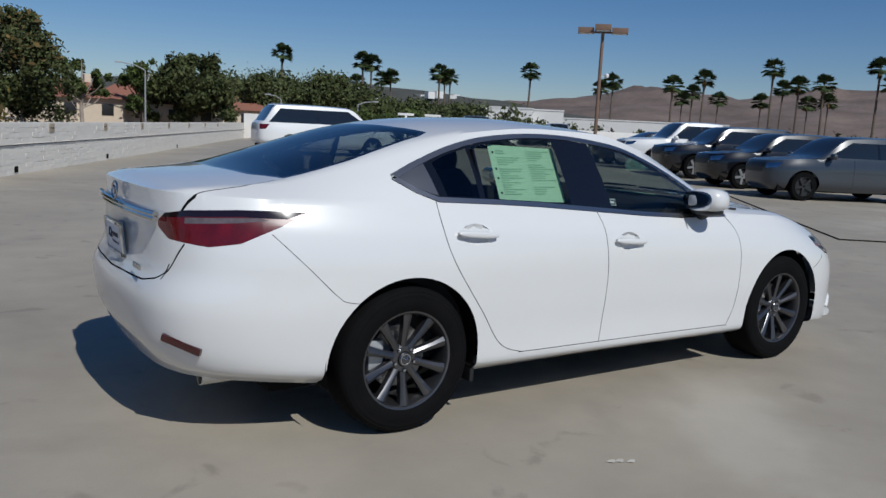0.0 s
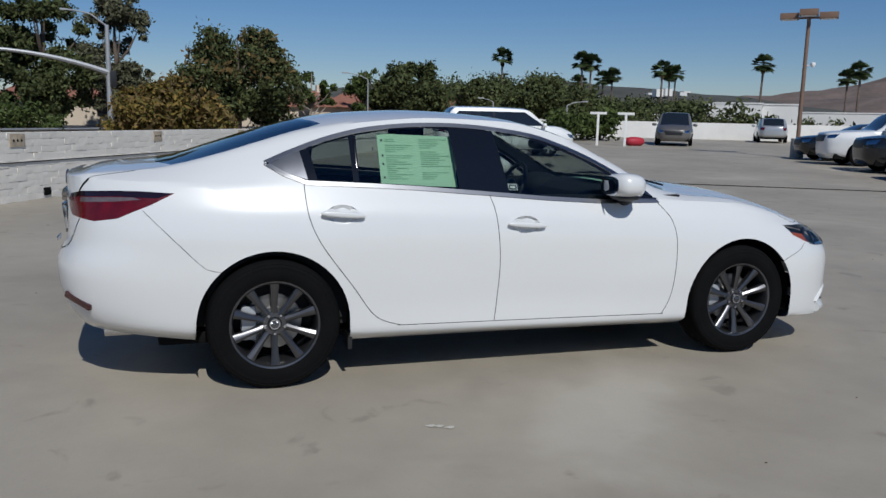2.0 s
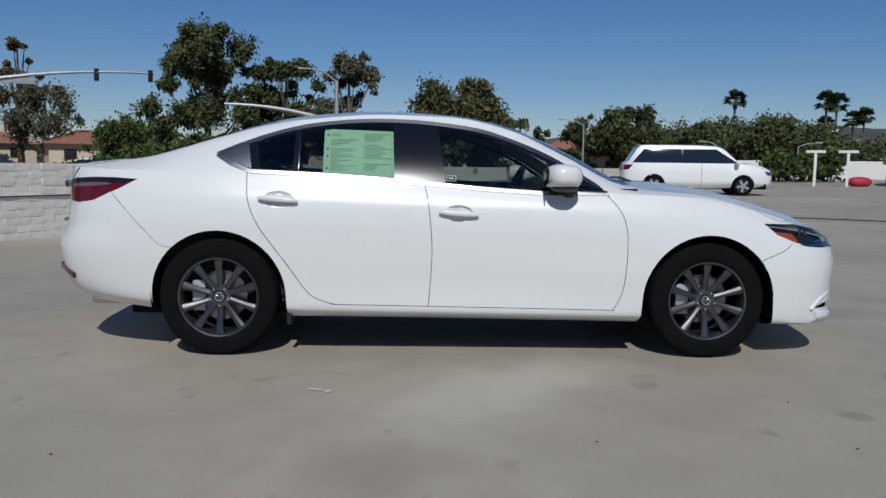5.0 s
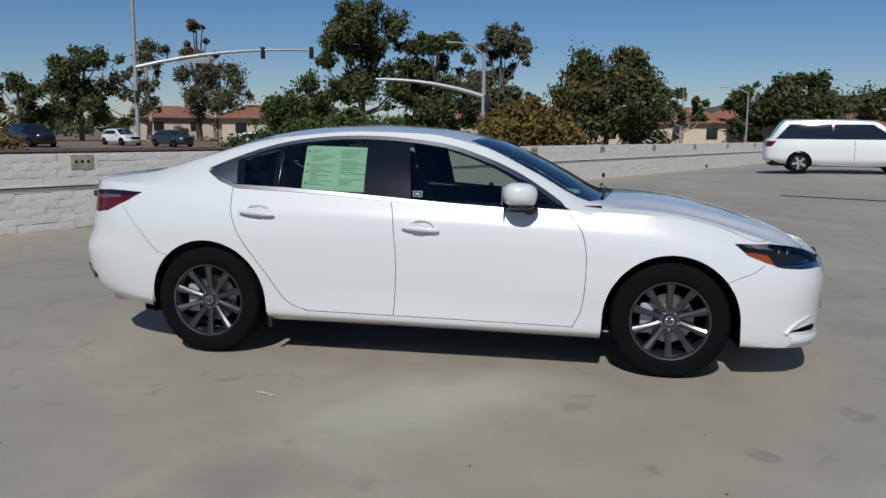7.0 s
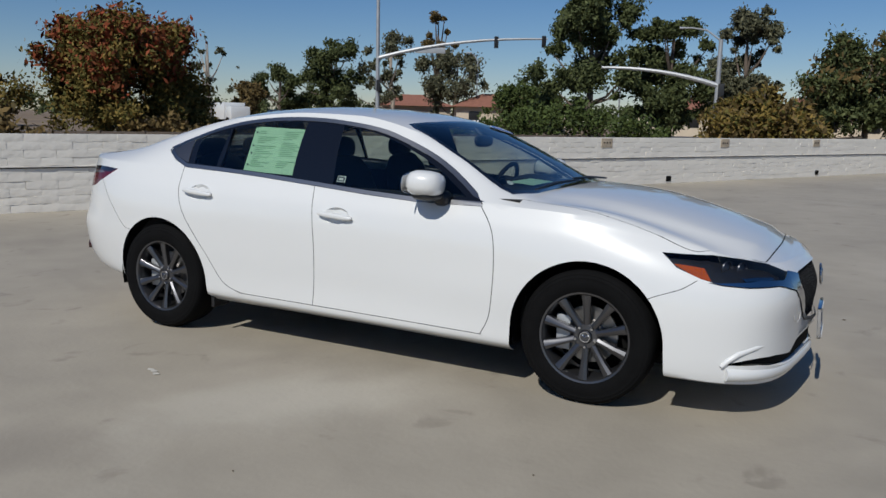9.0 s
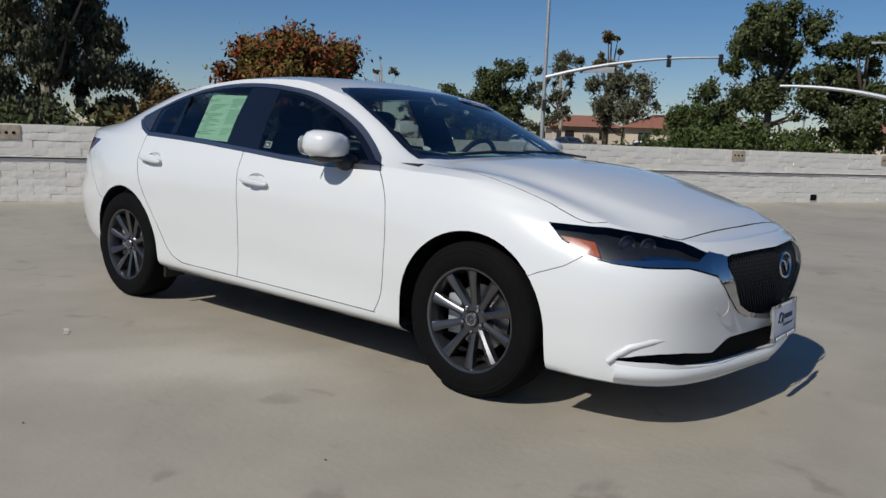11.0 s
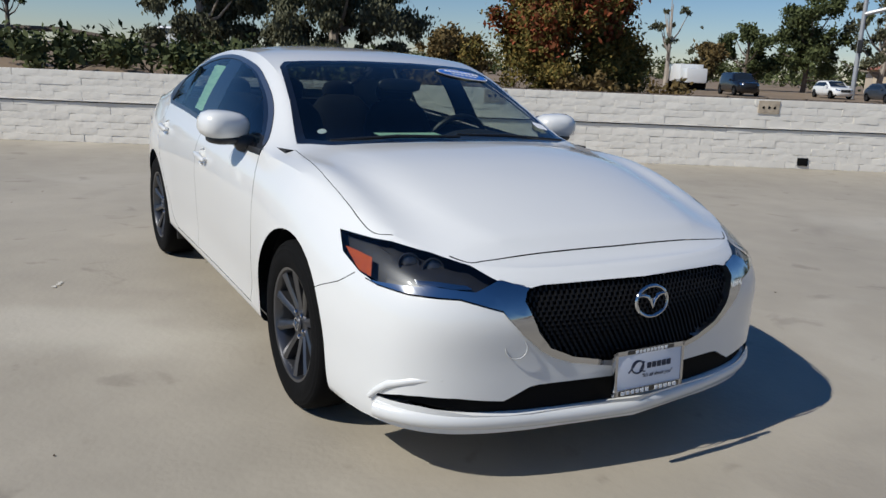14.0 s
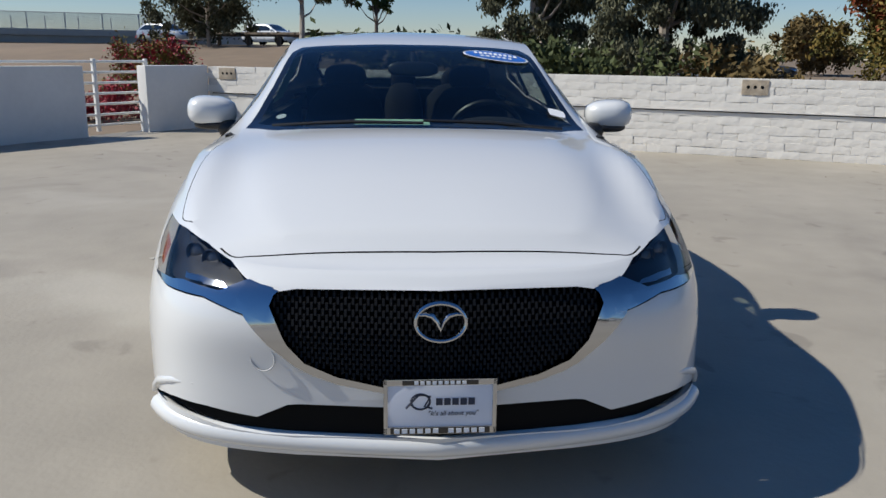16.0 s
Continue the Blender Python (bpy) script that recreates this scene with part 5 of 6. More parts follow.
for sx, sy, w in ((-0.12, 0.37, 0.25), (-0.12, -0.37, 0.25), (-1.15, 0.40, 0.27), (-1.15, -0.40, 0.27), (-1.15, 0.0, 0.15)):
    lift = 0.0 if sx > -1 else -0.02
    bm = bmesh.new()
    blob(bm, sx + 0.10, sy, 0.52, 0.28, w, 0.10, 3.2)
    blob(bm, 0, 0, 0.30, 0.085, w * 0.95, 0.32, 3.0, pose(sx - 0.10, sy, 0.55 + lift, 0, -16, 0))
    seat = part("seat", bm, CABIN, sedan, "dark cloth seat")
    bm = bmesh.new()
    blob(bm, sx - 0.285, sy, 1.19 + lift * 2, 0.05, 0.125 if sy else 0.09, 0.075, 2.8)
    part("headrest", bm, CABIN, seat)
bm = bmesh.new()
blob(bm, 0.42, 0, 1.255, 0.022, 0.125, 0.036, 3.2)
tube(bm, [(0.42, 0, 1.27), (0.36, 0, 1.33)], 0.012, 6)
part("rear_view_mirror", bm, BLACK, sedan)
bm = bmesh.new()
poly(bm, [(0.72, -0.28, 1.03), (0.72, 0.06, 1.03), (0.87, 0.06, 1.018), (0.87, -0.28, 1.018)], Vector((0, 0, 0.003)))
tagged(part("paper_sheet", bm, PAPER), "printed paper sheet lying on the dashboard", "paper")

for sgn in (1, -1):
    mirror = part("side_mirror", blob(bmesh.new(), 0, 0, 0, 0.098, 0.114, 0.069, 3.0, pose(0.53, sgn * 0.965, 1.052, sgn * 4, 4, sgn * -14)), PAINT, sedan, "white door mirror on a black foot")
    bm = bmesh.new()
    blob(bm, 0.54, sgn * 0.958, 0.990, 0.076, 0.09, 0.026, 2.6)
    blob(bm, 0.585, sgn * 0.875, 0.972, 0.045, 0.055, 0.042, 2.4)
    part("mirror_foot", bm, BLACK, mirror)
    bm = bmesh.new()
    blob(bm, 0.436, sgn * 0.965, 1.052, 0.006, 0.098, 0.054, 3.0)
    part("mirror_glass", bm, CHROME, mirror)
    for cx, cz, tilt in ((-1.08, 0.906, 4.5), (-0.055, 0.836, 4.0)):
        bm = bmesh.new()
        blob(bm, 0, 0, 0, 0.115, 0.013, 0.0155, 3.0, pose(cx, sgn * 0.955, cz, 0, tilt, 0))
        blob(bm, 0, 0, 0, 0.02, 0.018, 0.012, 3.0, pose(cx - 0.085, sgn * 0.945, cz + 0.006, 0, tilt, 0))
        blob(bm, 0, 0, 0, 0.02, 0.018, 0.012, 3.0, pose(cx + 0.085, sgn * 0.945, cz - 0.006, 0, tilt, 0))
        part("door_handle", bm, PAINT, sedan)
    bm = bmesh.new()
    lathe(bm, [(0.037, 0.0), (0.043, 0.0), (0.043, 0.16), (0.037, 0.16), (0.037, 0.0)], sides=24, m=pose(-2.26, sgn * 0.585, 0.285, 0, 0, -90))
    part("exhaust_tip", bm, CHROME, sedan, "bright round exhaust tip")
    bm = bmesh.new()
    box(bm, -0.09, 0.09, -0.02, 0.02, -0.016, 0.016, 0.006, pose(-2.360, sgn * 0.684, 0.461, 0, 17, sgn * 45))
    part("rear_reflector", bm, REDDARK, sedan, "slim red rear reflector")
    bm = bmesh.new()
    box(bm, -0.006, 0.006, -0.012, 0.012, -0.13, 0.13, 0.004, pose(-0.98, sgn * 0.775, 1.18, sgn * 27, 0, 0))
    part("window_divider", bm, GLOSSBLACK, sedan)
    bm = bmesh.new()
    box(bm, -0.012, 0.012, -0.07, 0.07, -0.06, 0.03, 0.006, pose(-1.03, sgn * 0.82, 0.235, 0, 0, 0))
    part("splash_guard", bm, BLACK, sedan)

# papers and stickers on the right-hand glass
y_in = lambda z: -(0.835 - (z - 1.0) * 0.50) - 0.004


def pane_quad(bm, x0, x1, z0, z1, skew=0.0, off=0.0):
    return poly(bm, [(x0, y_in(z0) + off, z0), (x1, y_in(z0 - skew) + off, z0 - skew), (x1, y_in(z1 - skew) + off, z1 - skew), (x0, y_in(z1) + off, z1)])


bm = pane_quad(bmesh.new(), -0.845, -0.415, 1.045, 1.315, 0.012, 0.022)
sheet = tagged(part("buyers_guide", bm, PAPER, smooth=False), "pale green printed form taped inside the rear door window", "paper")
bm = bmesh.new()
rngp = random.Random(4)
for col in (0, 1):
    z = 1.288
    while z > 1.07:
        x0 = -0.825 + col * 0.215
        if rngp.random() > 0.12:
            pane_quad(bm, x0 + (0.02 if col == 0 else 0), x0 + 0.06 + 0.12 * rngp.random(), z - 0.0035, z, 0.0, 0.019)
        z -= 0.011
part("printed_text", bm, mat("faint_print", (0.34, 0.55, 0.38), 0.7), sheet, "faint rows of small print", smooth=False)
bm = bmesh.new()
for z in (1.28, 1.20, 1.155, 1.085):
    pane_quad(bm, -0.828, -0.818, z - 0.006, z + 0.004, 0, 0.0185)
part("bullet_mark", bm, INK, sheet, smooth=False)
bm = pane_quad(bmesh.new(), -0.125, -0.068, 1.018, 1.052, 0.002, 0.0)
stick = tagged(part("window_sticker", bm, WHITE, smooth=False), "small white and black square sticker on the door glass", "sticker")
bm = pane_quad(bmesh.new(), -0.120, -0.073, 1.022, 1.048, 0.002, -0.002)
part("sticker_field", bm, INK, stick, smooth=False)
bm = pane_quad(bmesh.new(), -0.112, -0.082, 1.029, 1.041, 0.002, -0.0035)
part("sticker_mark", bm, WHITE, stick, smooth=False)


# blue oval sticker at the top of the windshield, small card at its foot
def shield_point(y, x):
    z = sm([p[0] for p in SEDAN_TOP], [p[1] for p in SEDAN_TOP], x).item()
    yr = sm([p[0] for p in SEDAN_RAIL], [p[1] for p in SEDAN_RAIL], x).item()
    zr = sm([p[0] for p in SEDAN_RAIL], [p[2] for p in SEDAN_RAIL], x).item()
    return Vector((x + 0.004, y, z - (z - zr) * (abs(y) / yr) ** 2.4 + 0.006))


def on_shield(bm, cy, cx, ry, rx, n=28, k=2.0, lift=0.0):
    pts = []
    for a in np.linspace(0, 2 * math.pi, n, endpoint=False):
        c, s = math.cos(a), math.sin(a)
        r = (abs(c) ** k + abs(s) ** k) ** (-1 / k)
        pts.append(shield_point(cy + ry * r * c, cx - rx * r * s) + Vector((lift, 0, lift)))
    mid = bm.verts.new(shield_point(cy, cx) + Vector((lift, 0, lift)))
    vs = [bm.verts.new(p) for p in pts]
    for i in range(n):
        bm.faces.new((mid, vs[i], vs[(i + 1) % n]))
    return bm


oval = tagged(part("oval_sticker", on_shield(bmesh.new(), 0.415, 0.365, 0.165, 0.058), WHITE), "blue and white oval sticker at the windshield top", "sticker")
part("sticker_field", on_shield(bmesh.new(), 0.415, 0.365, 0.155, 0.050, lift=0.0015), BLUE, oval)
bm = bmesh.new()
for i in range(9):
    on_shield(bm, 0.415 - 0.10 + i * 0.025, 0.352, 0.009, 0.013, 8, 5, 0.003)
for i in range(6):
    on_shield(bm, 0.415 - 0.07 + i * 0.028, 0.385, 0.010, 0.008, 8, 5, 0.003)
part("sticker_lettering", bm, WHITE, oval)
tagged(part("card", on_shield(bmesh.new(), 0.64, 0.82, 0.04, 0.03, 8, 6, 0.002), WHITE), "small white card at the windshield foot", "paper")
tagged(part("round_sticker", on_shield(bmesh.new(), -0.60, 0.86, 0.022, 0.018, 14, 2, -0.01), WHITE), "faint round sticker low on the windshield", "sticker")


# wipers
for y0, y1 in ((-0.62, 0.02), (0.02, 0.62)):
    bm = bmesh.new()
    tube(bm, [shield_point(y0, 0.985) + Vector((0.02, 0, 0.012)), shield_point((y0 + y1) / 2, 1.0) + Vector((0.02, 0, 0.014)), shield_point(y1, 1.02) + Vector((0.02, 0, 0.012))], [0.006, 0.009, 0.007], 6)
    part("wiper", bm, BLACK, sedan)
bm = bmesh.new()
box(bm, 1.03, 1.09, -0.50, 0.50, 0.975, 1.004, 0.008)
part("cowl_panel", bm, BLACK, sedan)


# front: grille cells, badge, plate
def bumper_point(y, z, out=0.0):
    """A place on the front bumper at that side offset and height."""
    lv = SEDAN_LEVELS
    zs = [l[3][4] for l in lv]
    xf = sm(zs, [l[1] for l in lv], z).item()
    w = sm(zs, [l[2][4] for l in lv], z).item()
    u = max(0.0, 1 - min(1.0, abs(y) / w) ** 7.0) ** (1 / 7.0)
    x = xf * u + 0.16 * min(1, max(0, (u - 0.8) / 0.2)) * (1 - min(1.0, abs(y) / 0.95) ** 1.3)
    return Vector((x + out, y, z))


bm = bmesh.new()
GR = [(-y, z) for y, z in GRILLE_EDGE[:-1]] + [(y, z) for y, z in GRILLE_EDGE[-2::-1]]
row = 0
z = 0.428
while z < 0.69:
    y = -0.46 + (0.0105 if row % 2 else 0)
    while y < 0.46:
        if inside((y, z), GR):
            x = bumper_point(y, z).x - 0.016
            v = [bm.verts.new(p) for p in ((x, y - 0.0035, z - 0.009), (x, y + 0.0035, z - 0.009), (x - 0.006, y + 0.0035, z + 0.009), (x - 0.006, y - 0.0035, z + 0.009), (x - 0.03, y - 0.0055, z - 0.012), (x - 0.03, y + 0.0055, z - 0.012), (x - 0.03, y + 0.0055, z + 0.012), (x - 0.03, y - 0.0055, z + 0.012))]
            for f in ((0, 1, 2, 3), (0, 4, 5, 1), (1, 5, 6, 2), (2, 6, 7, 3), (3, 7, 4, 0)):
                bm.faces.new([v[i] for i in f])
        y += 0.021
    z += 0.0155
    row += 1
part("grille_mesh", bm, MESHBLACK, grille, smooth=False)["kind"] = "stuff"


def ring(bm, cx, cy, cz, ry, rz, r, m=None, n=36):
    pts = [(cx, cy + ry * math.cos(a), cz + rz * math.sin(a)) for a in np.linspace(0, 2 * math.pi, n)]
    return tube(bm, [m @ Vector(p) for p in pts] if m is not None else pts, r, 8, False)


def badge(x, z, s, flip=1, tilt=0):
    """A bright oval ring with a spread wing inside."""
    m = pose(x, 0, z, 0, tilt, 0)
    bm = bmesh.new()
    ring(bm, 0, 0, 0, 0.066 * s, 0.050 * s, 0.0058 * s, m)
    pts = [(-0.062, 0.020), (-0.040, 0.022), (-0.022, 0.017), (-0.008, 0.002), (0, -0.020), (0.008, 0.002), (0.022, 0.017), (0.040, 0.022), (0.062, 0.020)]
    tube(bm, [m @ Vector((0.002, p * s, q * s)) for p, q in pts], [0.003 * s, 0.006 * s, 0.007 * s, 0.007 * s, 0.006 * s, 0.007 * s, 0.007 * s, 0.006 * s, 0.003 * s], 8)
    return bm


part("front_badge", badge(2.406, 0.620, 1.05, tilt=-6), CHROME, sedan, "bright oval winged badge")
part("rear_badge", badge(-2.472, 1.03, 0.78, tilt=4), CHROME, sedan, "bright oval winged badge")


def plate(x, z, facing, tilt):
    """A dealer plate in a dark and bright frame; the words on it are bars, but for the short phrase."""
    m = pose(x, 0, z, 0, tilt, 0 if facing > 0 else 180)
    t = thing("license_plate", "dealer paper plate in a chrome and black frame", "license plate", m)
    bm = bmesh.new()
    box(bm, -0.008, 0.004, -0.148, 0.148, -0.068, 0.068, 0.003)
    part("plate_sheet", bm, mat("plate_white", (0.72, 0.74, 0.80), 0.5, var=0.05, scale=8), t)
    bm = bmesh.new()
    for a in ((-0.157, 0.157, 0.062, 0.080), (-0.157, 0.157, -0.080, -0.058), (-0.157, -0.145, -0.08, 0.08), (0.145, 0.157, -0.08, 0.08)):
        box(bm, -0.01, 0.008, a[0], a[1], a[2], a[3], 0.003)
    part("plate_frame", bm, CHROME, t, "chrome plate frame")
    bm = bmesh.new()
    box(bm, 0.007, 0.010, -0.105, 0.105, 0.064, 0.077, 0.002)
    box(bm, 0.007, 0.010, -0.138, 0.138, -0.078, -0.060, 0.002)
    part("frame_band", bm, GLOSSBLACK, t)
    bm = bmesh.new()
    for k in range(9):
        box(bm, 0.010, 0.0115, -0.072 + k * 0.0165, -0.061 + k * 0.0165, 0.066, 0.0755)
    for k in range(12):
        if k != 6:
            box(bm, 0.010, 0.0115, -0.128 + k * 0.0215, -0.113 + k * 0.0215, -0.0755, -0.0625)
    part("name_lettering", bm, WHITE, t, "row of pale bars on the black band", smooth=False)
    bm = bmesh.new()
    for k in range(5):
        box(bm, 0.005, 0.0065, -0.012 + k * 0.0225, 0.006 + k * 0.0225, 0.004, 0.024)
    ring(bm, 0.005, -0.055, 0.014, 0.026, 0.022, 0.003)
    tube(bm, [(0.005, -0.095, -0.004), (0.006, -0.06, 0.034), (0.006, -0.028, 0.030), (0.005, -0.044, 0.0), (0.005, -0.022, -0.006)], 0.003, 6)
    part("dealer_mark", bm, INK, t, "dark blue looped mark and bars", smooth=False)
    cu = bpy.data.curves.new("slogan", "FONT")
    cu.body, cu.size, cu.align_x, cu.extrude, cu.shear = '"It\'s all about you"', 0.019, "CENTER", 0.0004, 0.2
    ob = new("slogan", cu)
    ob.data.materials.append(INK)
    ob.parent = t
    ob.matrix_local = pose(0.006, 0.035, -0.026, 90, 0, 90)


plate(2.424, 0.383, 1, -3)
plate(-2.474, 0.815, -1, 6)
bm = bmesh.new()
for dz in (-0.008, 0.008):
    tube(bm, [(-2.462 + 0.13 * y * y, y, 0.968 + dz) for y in np.linspace(-0.53, 0.53, 13)], 0.014, 8)
part("trunk_bar", bm, CHROME, sedan, "chrome bar over the rear plate")
bm = bmesh.new()
ring(bm, 0, 0, 0, 0.036, 0.036, 0.0018, pose(bumper_point(-0.494, 0.493, 0.001).x, -0.494, 0.493, 0, -3, -17))
part("tow_cap", bm, mat("cap_seam", (0.45, 0.45, 0.45), 0.6), sedan)
bm = bmesh.new()
for k in range(6):
    box(bm, -2.478, -2.470, -0.47 + k * 0.02, -0.455 + k * 0.02, 0.735, 0.757, 0.001)
part("model_badge", bm, CHROME, sedan, "small bright letter bars")
bm = bmesh.new()
box(bm, -2.0, 2.1, -0.70, 0.70, 0.20, 0.27, 0.03)
part("underbody", bm, SEAM, sedan)


for sgn in (1, -1):
    bm = bmesh.new()
    tube(bm, [bumper_point(sgn * y * 0.985, z, -0.010) for y, z in ((0.892, 0.285), (0.878, 0.315), (0.855, 0.345), (0.80, 0.372), (0.72, 0.386), (0.62, 0.394))], [0.010, 0.013, 0.014, 0.013, 0.009, 0.003], 10)
    part("bumper_brow", bm, PAINT, sedan)
bm = bmesh.new()
tube(bm, [bumper_point(y, 0.228 + 0.03 * abs(y) ** 3, -0.022) for y in np.linspace(-0.86, 0.86, 61)], 0.032, 14)
part("chin_lip", bm, PAINT, sedan)
for sgn in (1, -1):
    bm = bmesh.new()
    tube(bm, [(-2.425, sgn * 0.56, 0.472), (-2.385, sgn * 0.622, 0.424), (-2.300, sgn * 0.71, 0.396), (-2.195, sgn * 0.765, 0.374), (-2.10, sgn * 0.79, 0.355)], [0.003, 0.010, 0.011, 0.008, 0.002], 10)
    part("bumper_crease", bm, PAINT, sedan)


# ---- other vehicles on the deck and the road ----
def vehicle(name, label, category, m, paint, L, W, H, belt, hood, xw, xr, xe, xt, wheel_r=0.36, hubs=None, nose=0.0, group="", tall_tail=True, rims=GUNMETAL, cols=28, bed=None, detail=True):
    """A parked car in outline: body, cabin glass, lamps, grille and wheels. xw, xr, xe, xt: windshield foot, roof front, roof rear, rear glass foot."""
    a = L / 2
    hubs = hubs or (-a + 0.19 * L, a - 0.19 * L)
    nz = nose or hood - 0.12
    w = W / 2
    lev = [(-a + 0.10, a - 0.14, (w * 0.86,) * 5, (0.34, 0.26, 0.24, 0.26, 0.24)), (-a, a - 0.02, (w * 0.96, w, w * 0.99, w, w * 0.98), (0.48, 0.46, 0.45, 0.46, 0.42)),
           (-a, a, (w * 0.97, w, w, w, w * 0.98), (belt * 0.78, belt * 0.76, belt * 0.74, belt * 0.74, nz * 0.8)), (-a + 0.04, a - 0.06, (w * 0.93, w * 0.96, w * 0.965, w * 0.94, w * 0.86), (belt, belt, belt - 0.02, min(belt - 0.02, hood - 0.04), nz))]
    rail = [(-a, w * 0.8, belt + 0.02), (xt, w * 0.80, belt + 0.06), (xe, w * 0.74, H - 0.07), ((xe + xr) / 2, w * 0.75, H - 0.05), (xr, w * 0.74, H - 0.09), (xw, w * 0.88, belt + 0.02), (xw + 0.25, w * 0.75, hood - 0.02), (a, w * 0.5, nz)]
    top = [(-a, belt + 0.03), (xt, belt + 0.08), (xe, H - 0.01), ((xe + xr) / 2, H), (xr, H - 0.03), (xw, hood + 0.02), (xw + 0.25, hood + 0.01), (a - 0.35, hood - 0.05), (a, nz)]
    bm = shell(lev, rail, top, 6.0, 4.6, cols, 3, hubs, 0.01, 0.05)
    t = thing(name, label, category, m, group)
    oks = lambda f: f.normal.y > 0.2 and f.calc_center_median().y > 0.3
    okr = lambda f: f.normal.z > 0.1 and f.calc_center_median().z > belt * 0.9
    for hx in hubs:
        cut(bm, 1, (1, 0, 0), arc(hx, wheel_r, wheel_r + 0.055, 0, 180, 14) + [(hx - wheel_r - 0.06, 0.05), (hx + wheel_r + 0.06, 0.05)], lambda f: f.calc_center_median().y > 0.45 and f.calc_center_median().z < 1.0)
    zt = H - 0.17
    cut(bm, 2, (1, 0, 0), [(xt + 0.16, belt + 0.04), (xe + 0.12, zt), (xr - 0.05, zt), (xw - 0.22, belt + 0.04)], oks)
    cut(bm, 20, (1, 0, 0), strip([((xe + xr) / 2 + 0.12, belt), ((xe + xr) / 2 + 0.10, zt + 0.05)], 0.07), oks, {2})
    cut_top(bm, 3, [(xw + 0.02, -0.1), (xw - 0.03, w * 0.78), (xr + 0.03, w * 0.66), (xr + 0.08, -0.1)], okr)
    cut_top(bm, 4, [(xt - 0.02, -0.1), (xt + 0.02, w * 0.70), (xe - 0.03, w * 0.64), (xe - 0.06, -0.1)], okr)
    cut(bm, 5, (0, 1, 0), [(-0.1, nz - 0.06), (w * 0.52, nz - 0.06), (w * 0.42, nz - 0.30), (-0.1, nz - 0.30)], lambda f: f.normal.x > 0.3 and f.calc_center_median().x > a - 0.6)
    cut(bm, 6, (1, -1, 0), [(a - w - 0.15, nz - 0.02), (a - w + 0.42, nz - 0.07), (a - w + 0.40, nz - 0.19), (a - w, nz - 0.16)], lambda f: f.calc_center_median().x > a - 0.9 and f.normal.dot(Vector((1, 1, 0))) > 0.2)
    cut(bm, 7, (-1, -1, 0), [(a - w - 0.2, belt - 0.03), (a - w + 0.35, belt - 0.03), (a - w + 0.3, belt - 0.22), (a - w - 0.05, belt - 0.2)], lambda f: f.calc_center_median().x < -a + 0.8 and f.normal.dot(Vector((-1, 1, 0))) > 0.2)
    for hx in ((hubs[0] + hubs[1]) / 2 + 0.1,):
        cut(bm, 20, (1, 0, 0), strip([(hx, belt), (hx, 0.36)], 0.014), oks, {0})
    part("body", take(bm, 0), paint, t)
    for nm, r, mt in (("windshield", 3, TINTDARK), ("rear_window", 4, TINTDARK), ("grille", 5, BLACK)):
        b2 = take(bm, r)
        if len(b2.faces):
            part(nm, b2, mt, t)
        else:
            b2.free()
    for sgn in (1, -1):
        part("side_window", take(bm, 2, sgn), TINTDARK, t)
        part("door_pillar", take(bm, 20, sgn), GLOSSBLACK, t)
        part("headlight", take(bm, 6, sgn), CHROME, t)
        part("tail_light", take(bm, 7, sgn), REDLENS, t)
        mirror = blob(bmesh.new(), xw - 0.28, sgn * (w + 0.08), belt + 0.07, 0.08, 0.12, 0.08)
        part("side_mirror", mirror, paint, t)
        for hx in hubs:
            b3 = bmesh.new()
            mm = pose(hx, sgn * (w - 0.11), wheel_r, 0, 0, 0 if sgn > 0 else 180)
            lathe(b3, [(wheel_r * 0.66, -0.1), (wheel_r * 0.95, -0.1), (wheel_r, -0.06), (wheel_r, 0.06), (wheel_r * 0.95, 0.1), (wheel_r * 0.68, 0.1)], sides=28, m=mm)
            wh = part("wheel", b3, RUBBER, t)
            b3 = bmesh.new()
            lathe(b3, [(wheel_r * 0.70, 0.095), (wheel_r * 0.66, 0.098), (wheel_r * 0.62, 0.05), (wheel_r * 0.2, 0.04), (0, 0.05)], sides=28, m=mm)
            part("rim_dish", b3, BLACK, wh)
            b3 = bmesh.new()
            for k in range(5):
                box(b3, 0.02, wheel_r * 0.66, 0.06, 0.09, -0.035, 0.035, 0.006, mm @ Matrix.Rotation(radians(72 * k + 10), 4, "Y"))
            part("spoke_star", b3, rims, wh)
    b4 = bmesh.new()
    box(b4, -a + 0.2, a - 0.25, -w + 0.2, w - 0.2, 0.22, 0.4)
    part("underbody", b4, SEAM, t)
    bm.free()
    return t


TINTDARK = mat("dark_tinted_glass", (0.012, 0.015, 0.017), 0.04, spec=0.8, coat=0.5)
VANWHITE = mat("white_van_paint", (0.74, 0.74, 0.73), 0.35, coat=1.0, var=0.02)
SUVGREY = mat("slate_grey_paint", (0.030, 0.038, 0.050), 0.3, 0.0, coat=0.7, var=0.08, scale=2)
SUVBLACK = mat("black_car_paint", (0.005, 0.005, 0.007), 0.25, coat=0.7, var=0.1, scale=2)
VANGREY = mat("pewter_paint", (0.16, 0.15, 0.14), 0.35, 0.4, coat=0.8, var=0.1, scale=2)
SILVER = mat("silver_paint", (0.42, 0.43, 0.44), 0.3, 0.5, coat=0.8, var=0.05, scale=2)


def heading(dx, dy):
    return math.degrees(math.atan2(dy, dx))


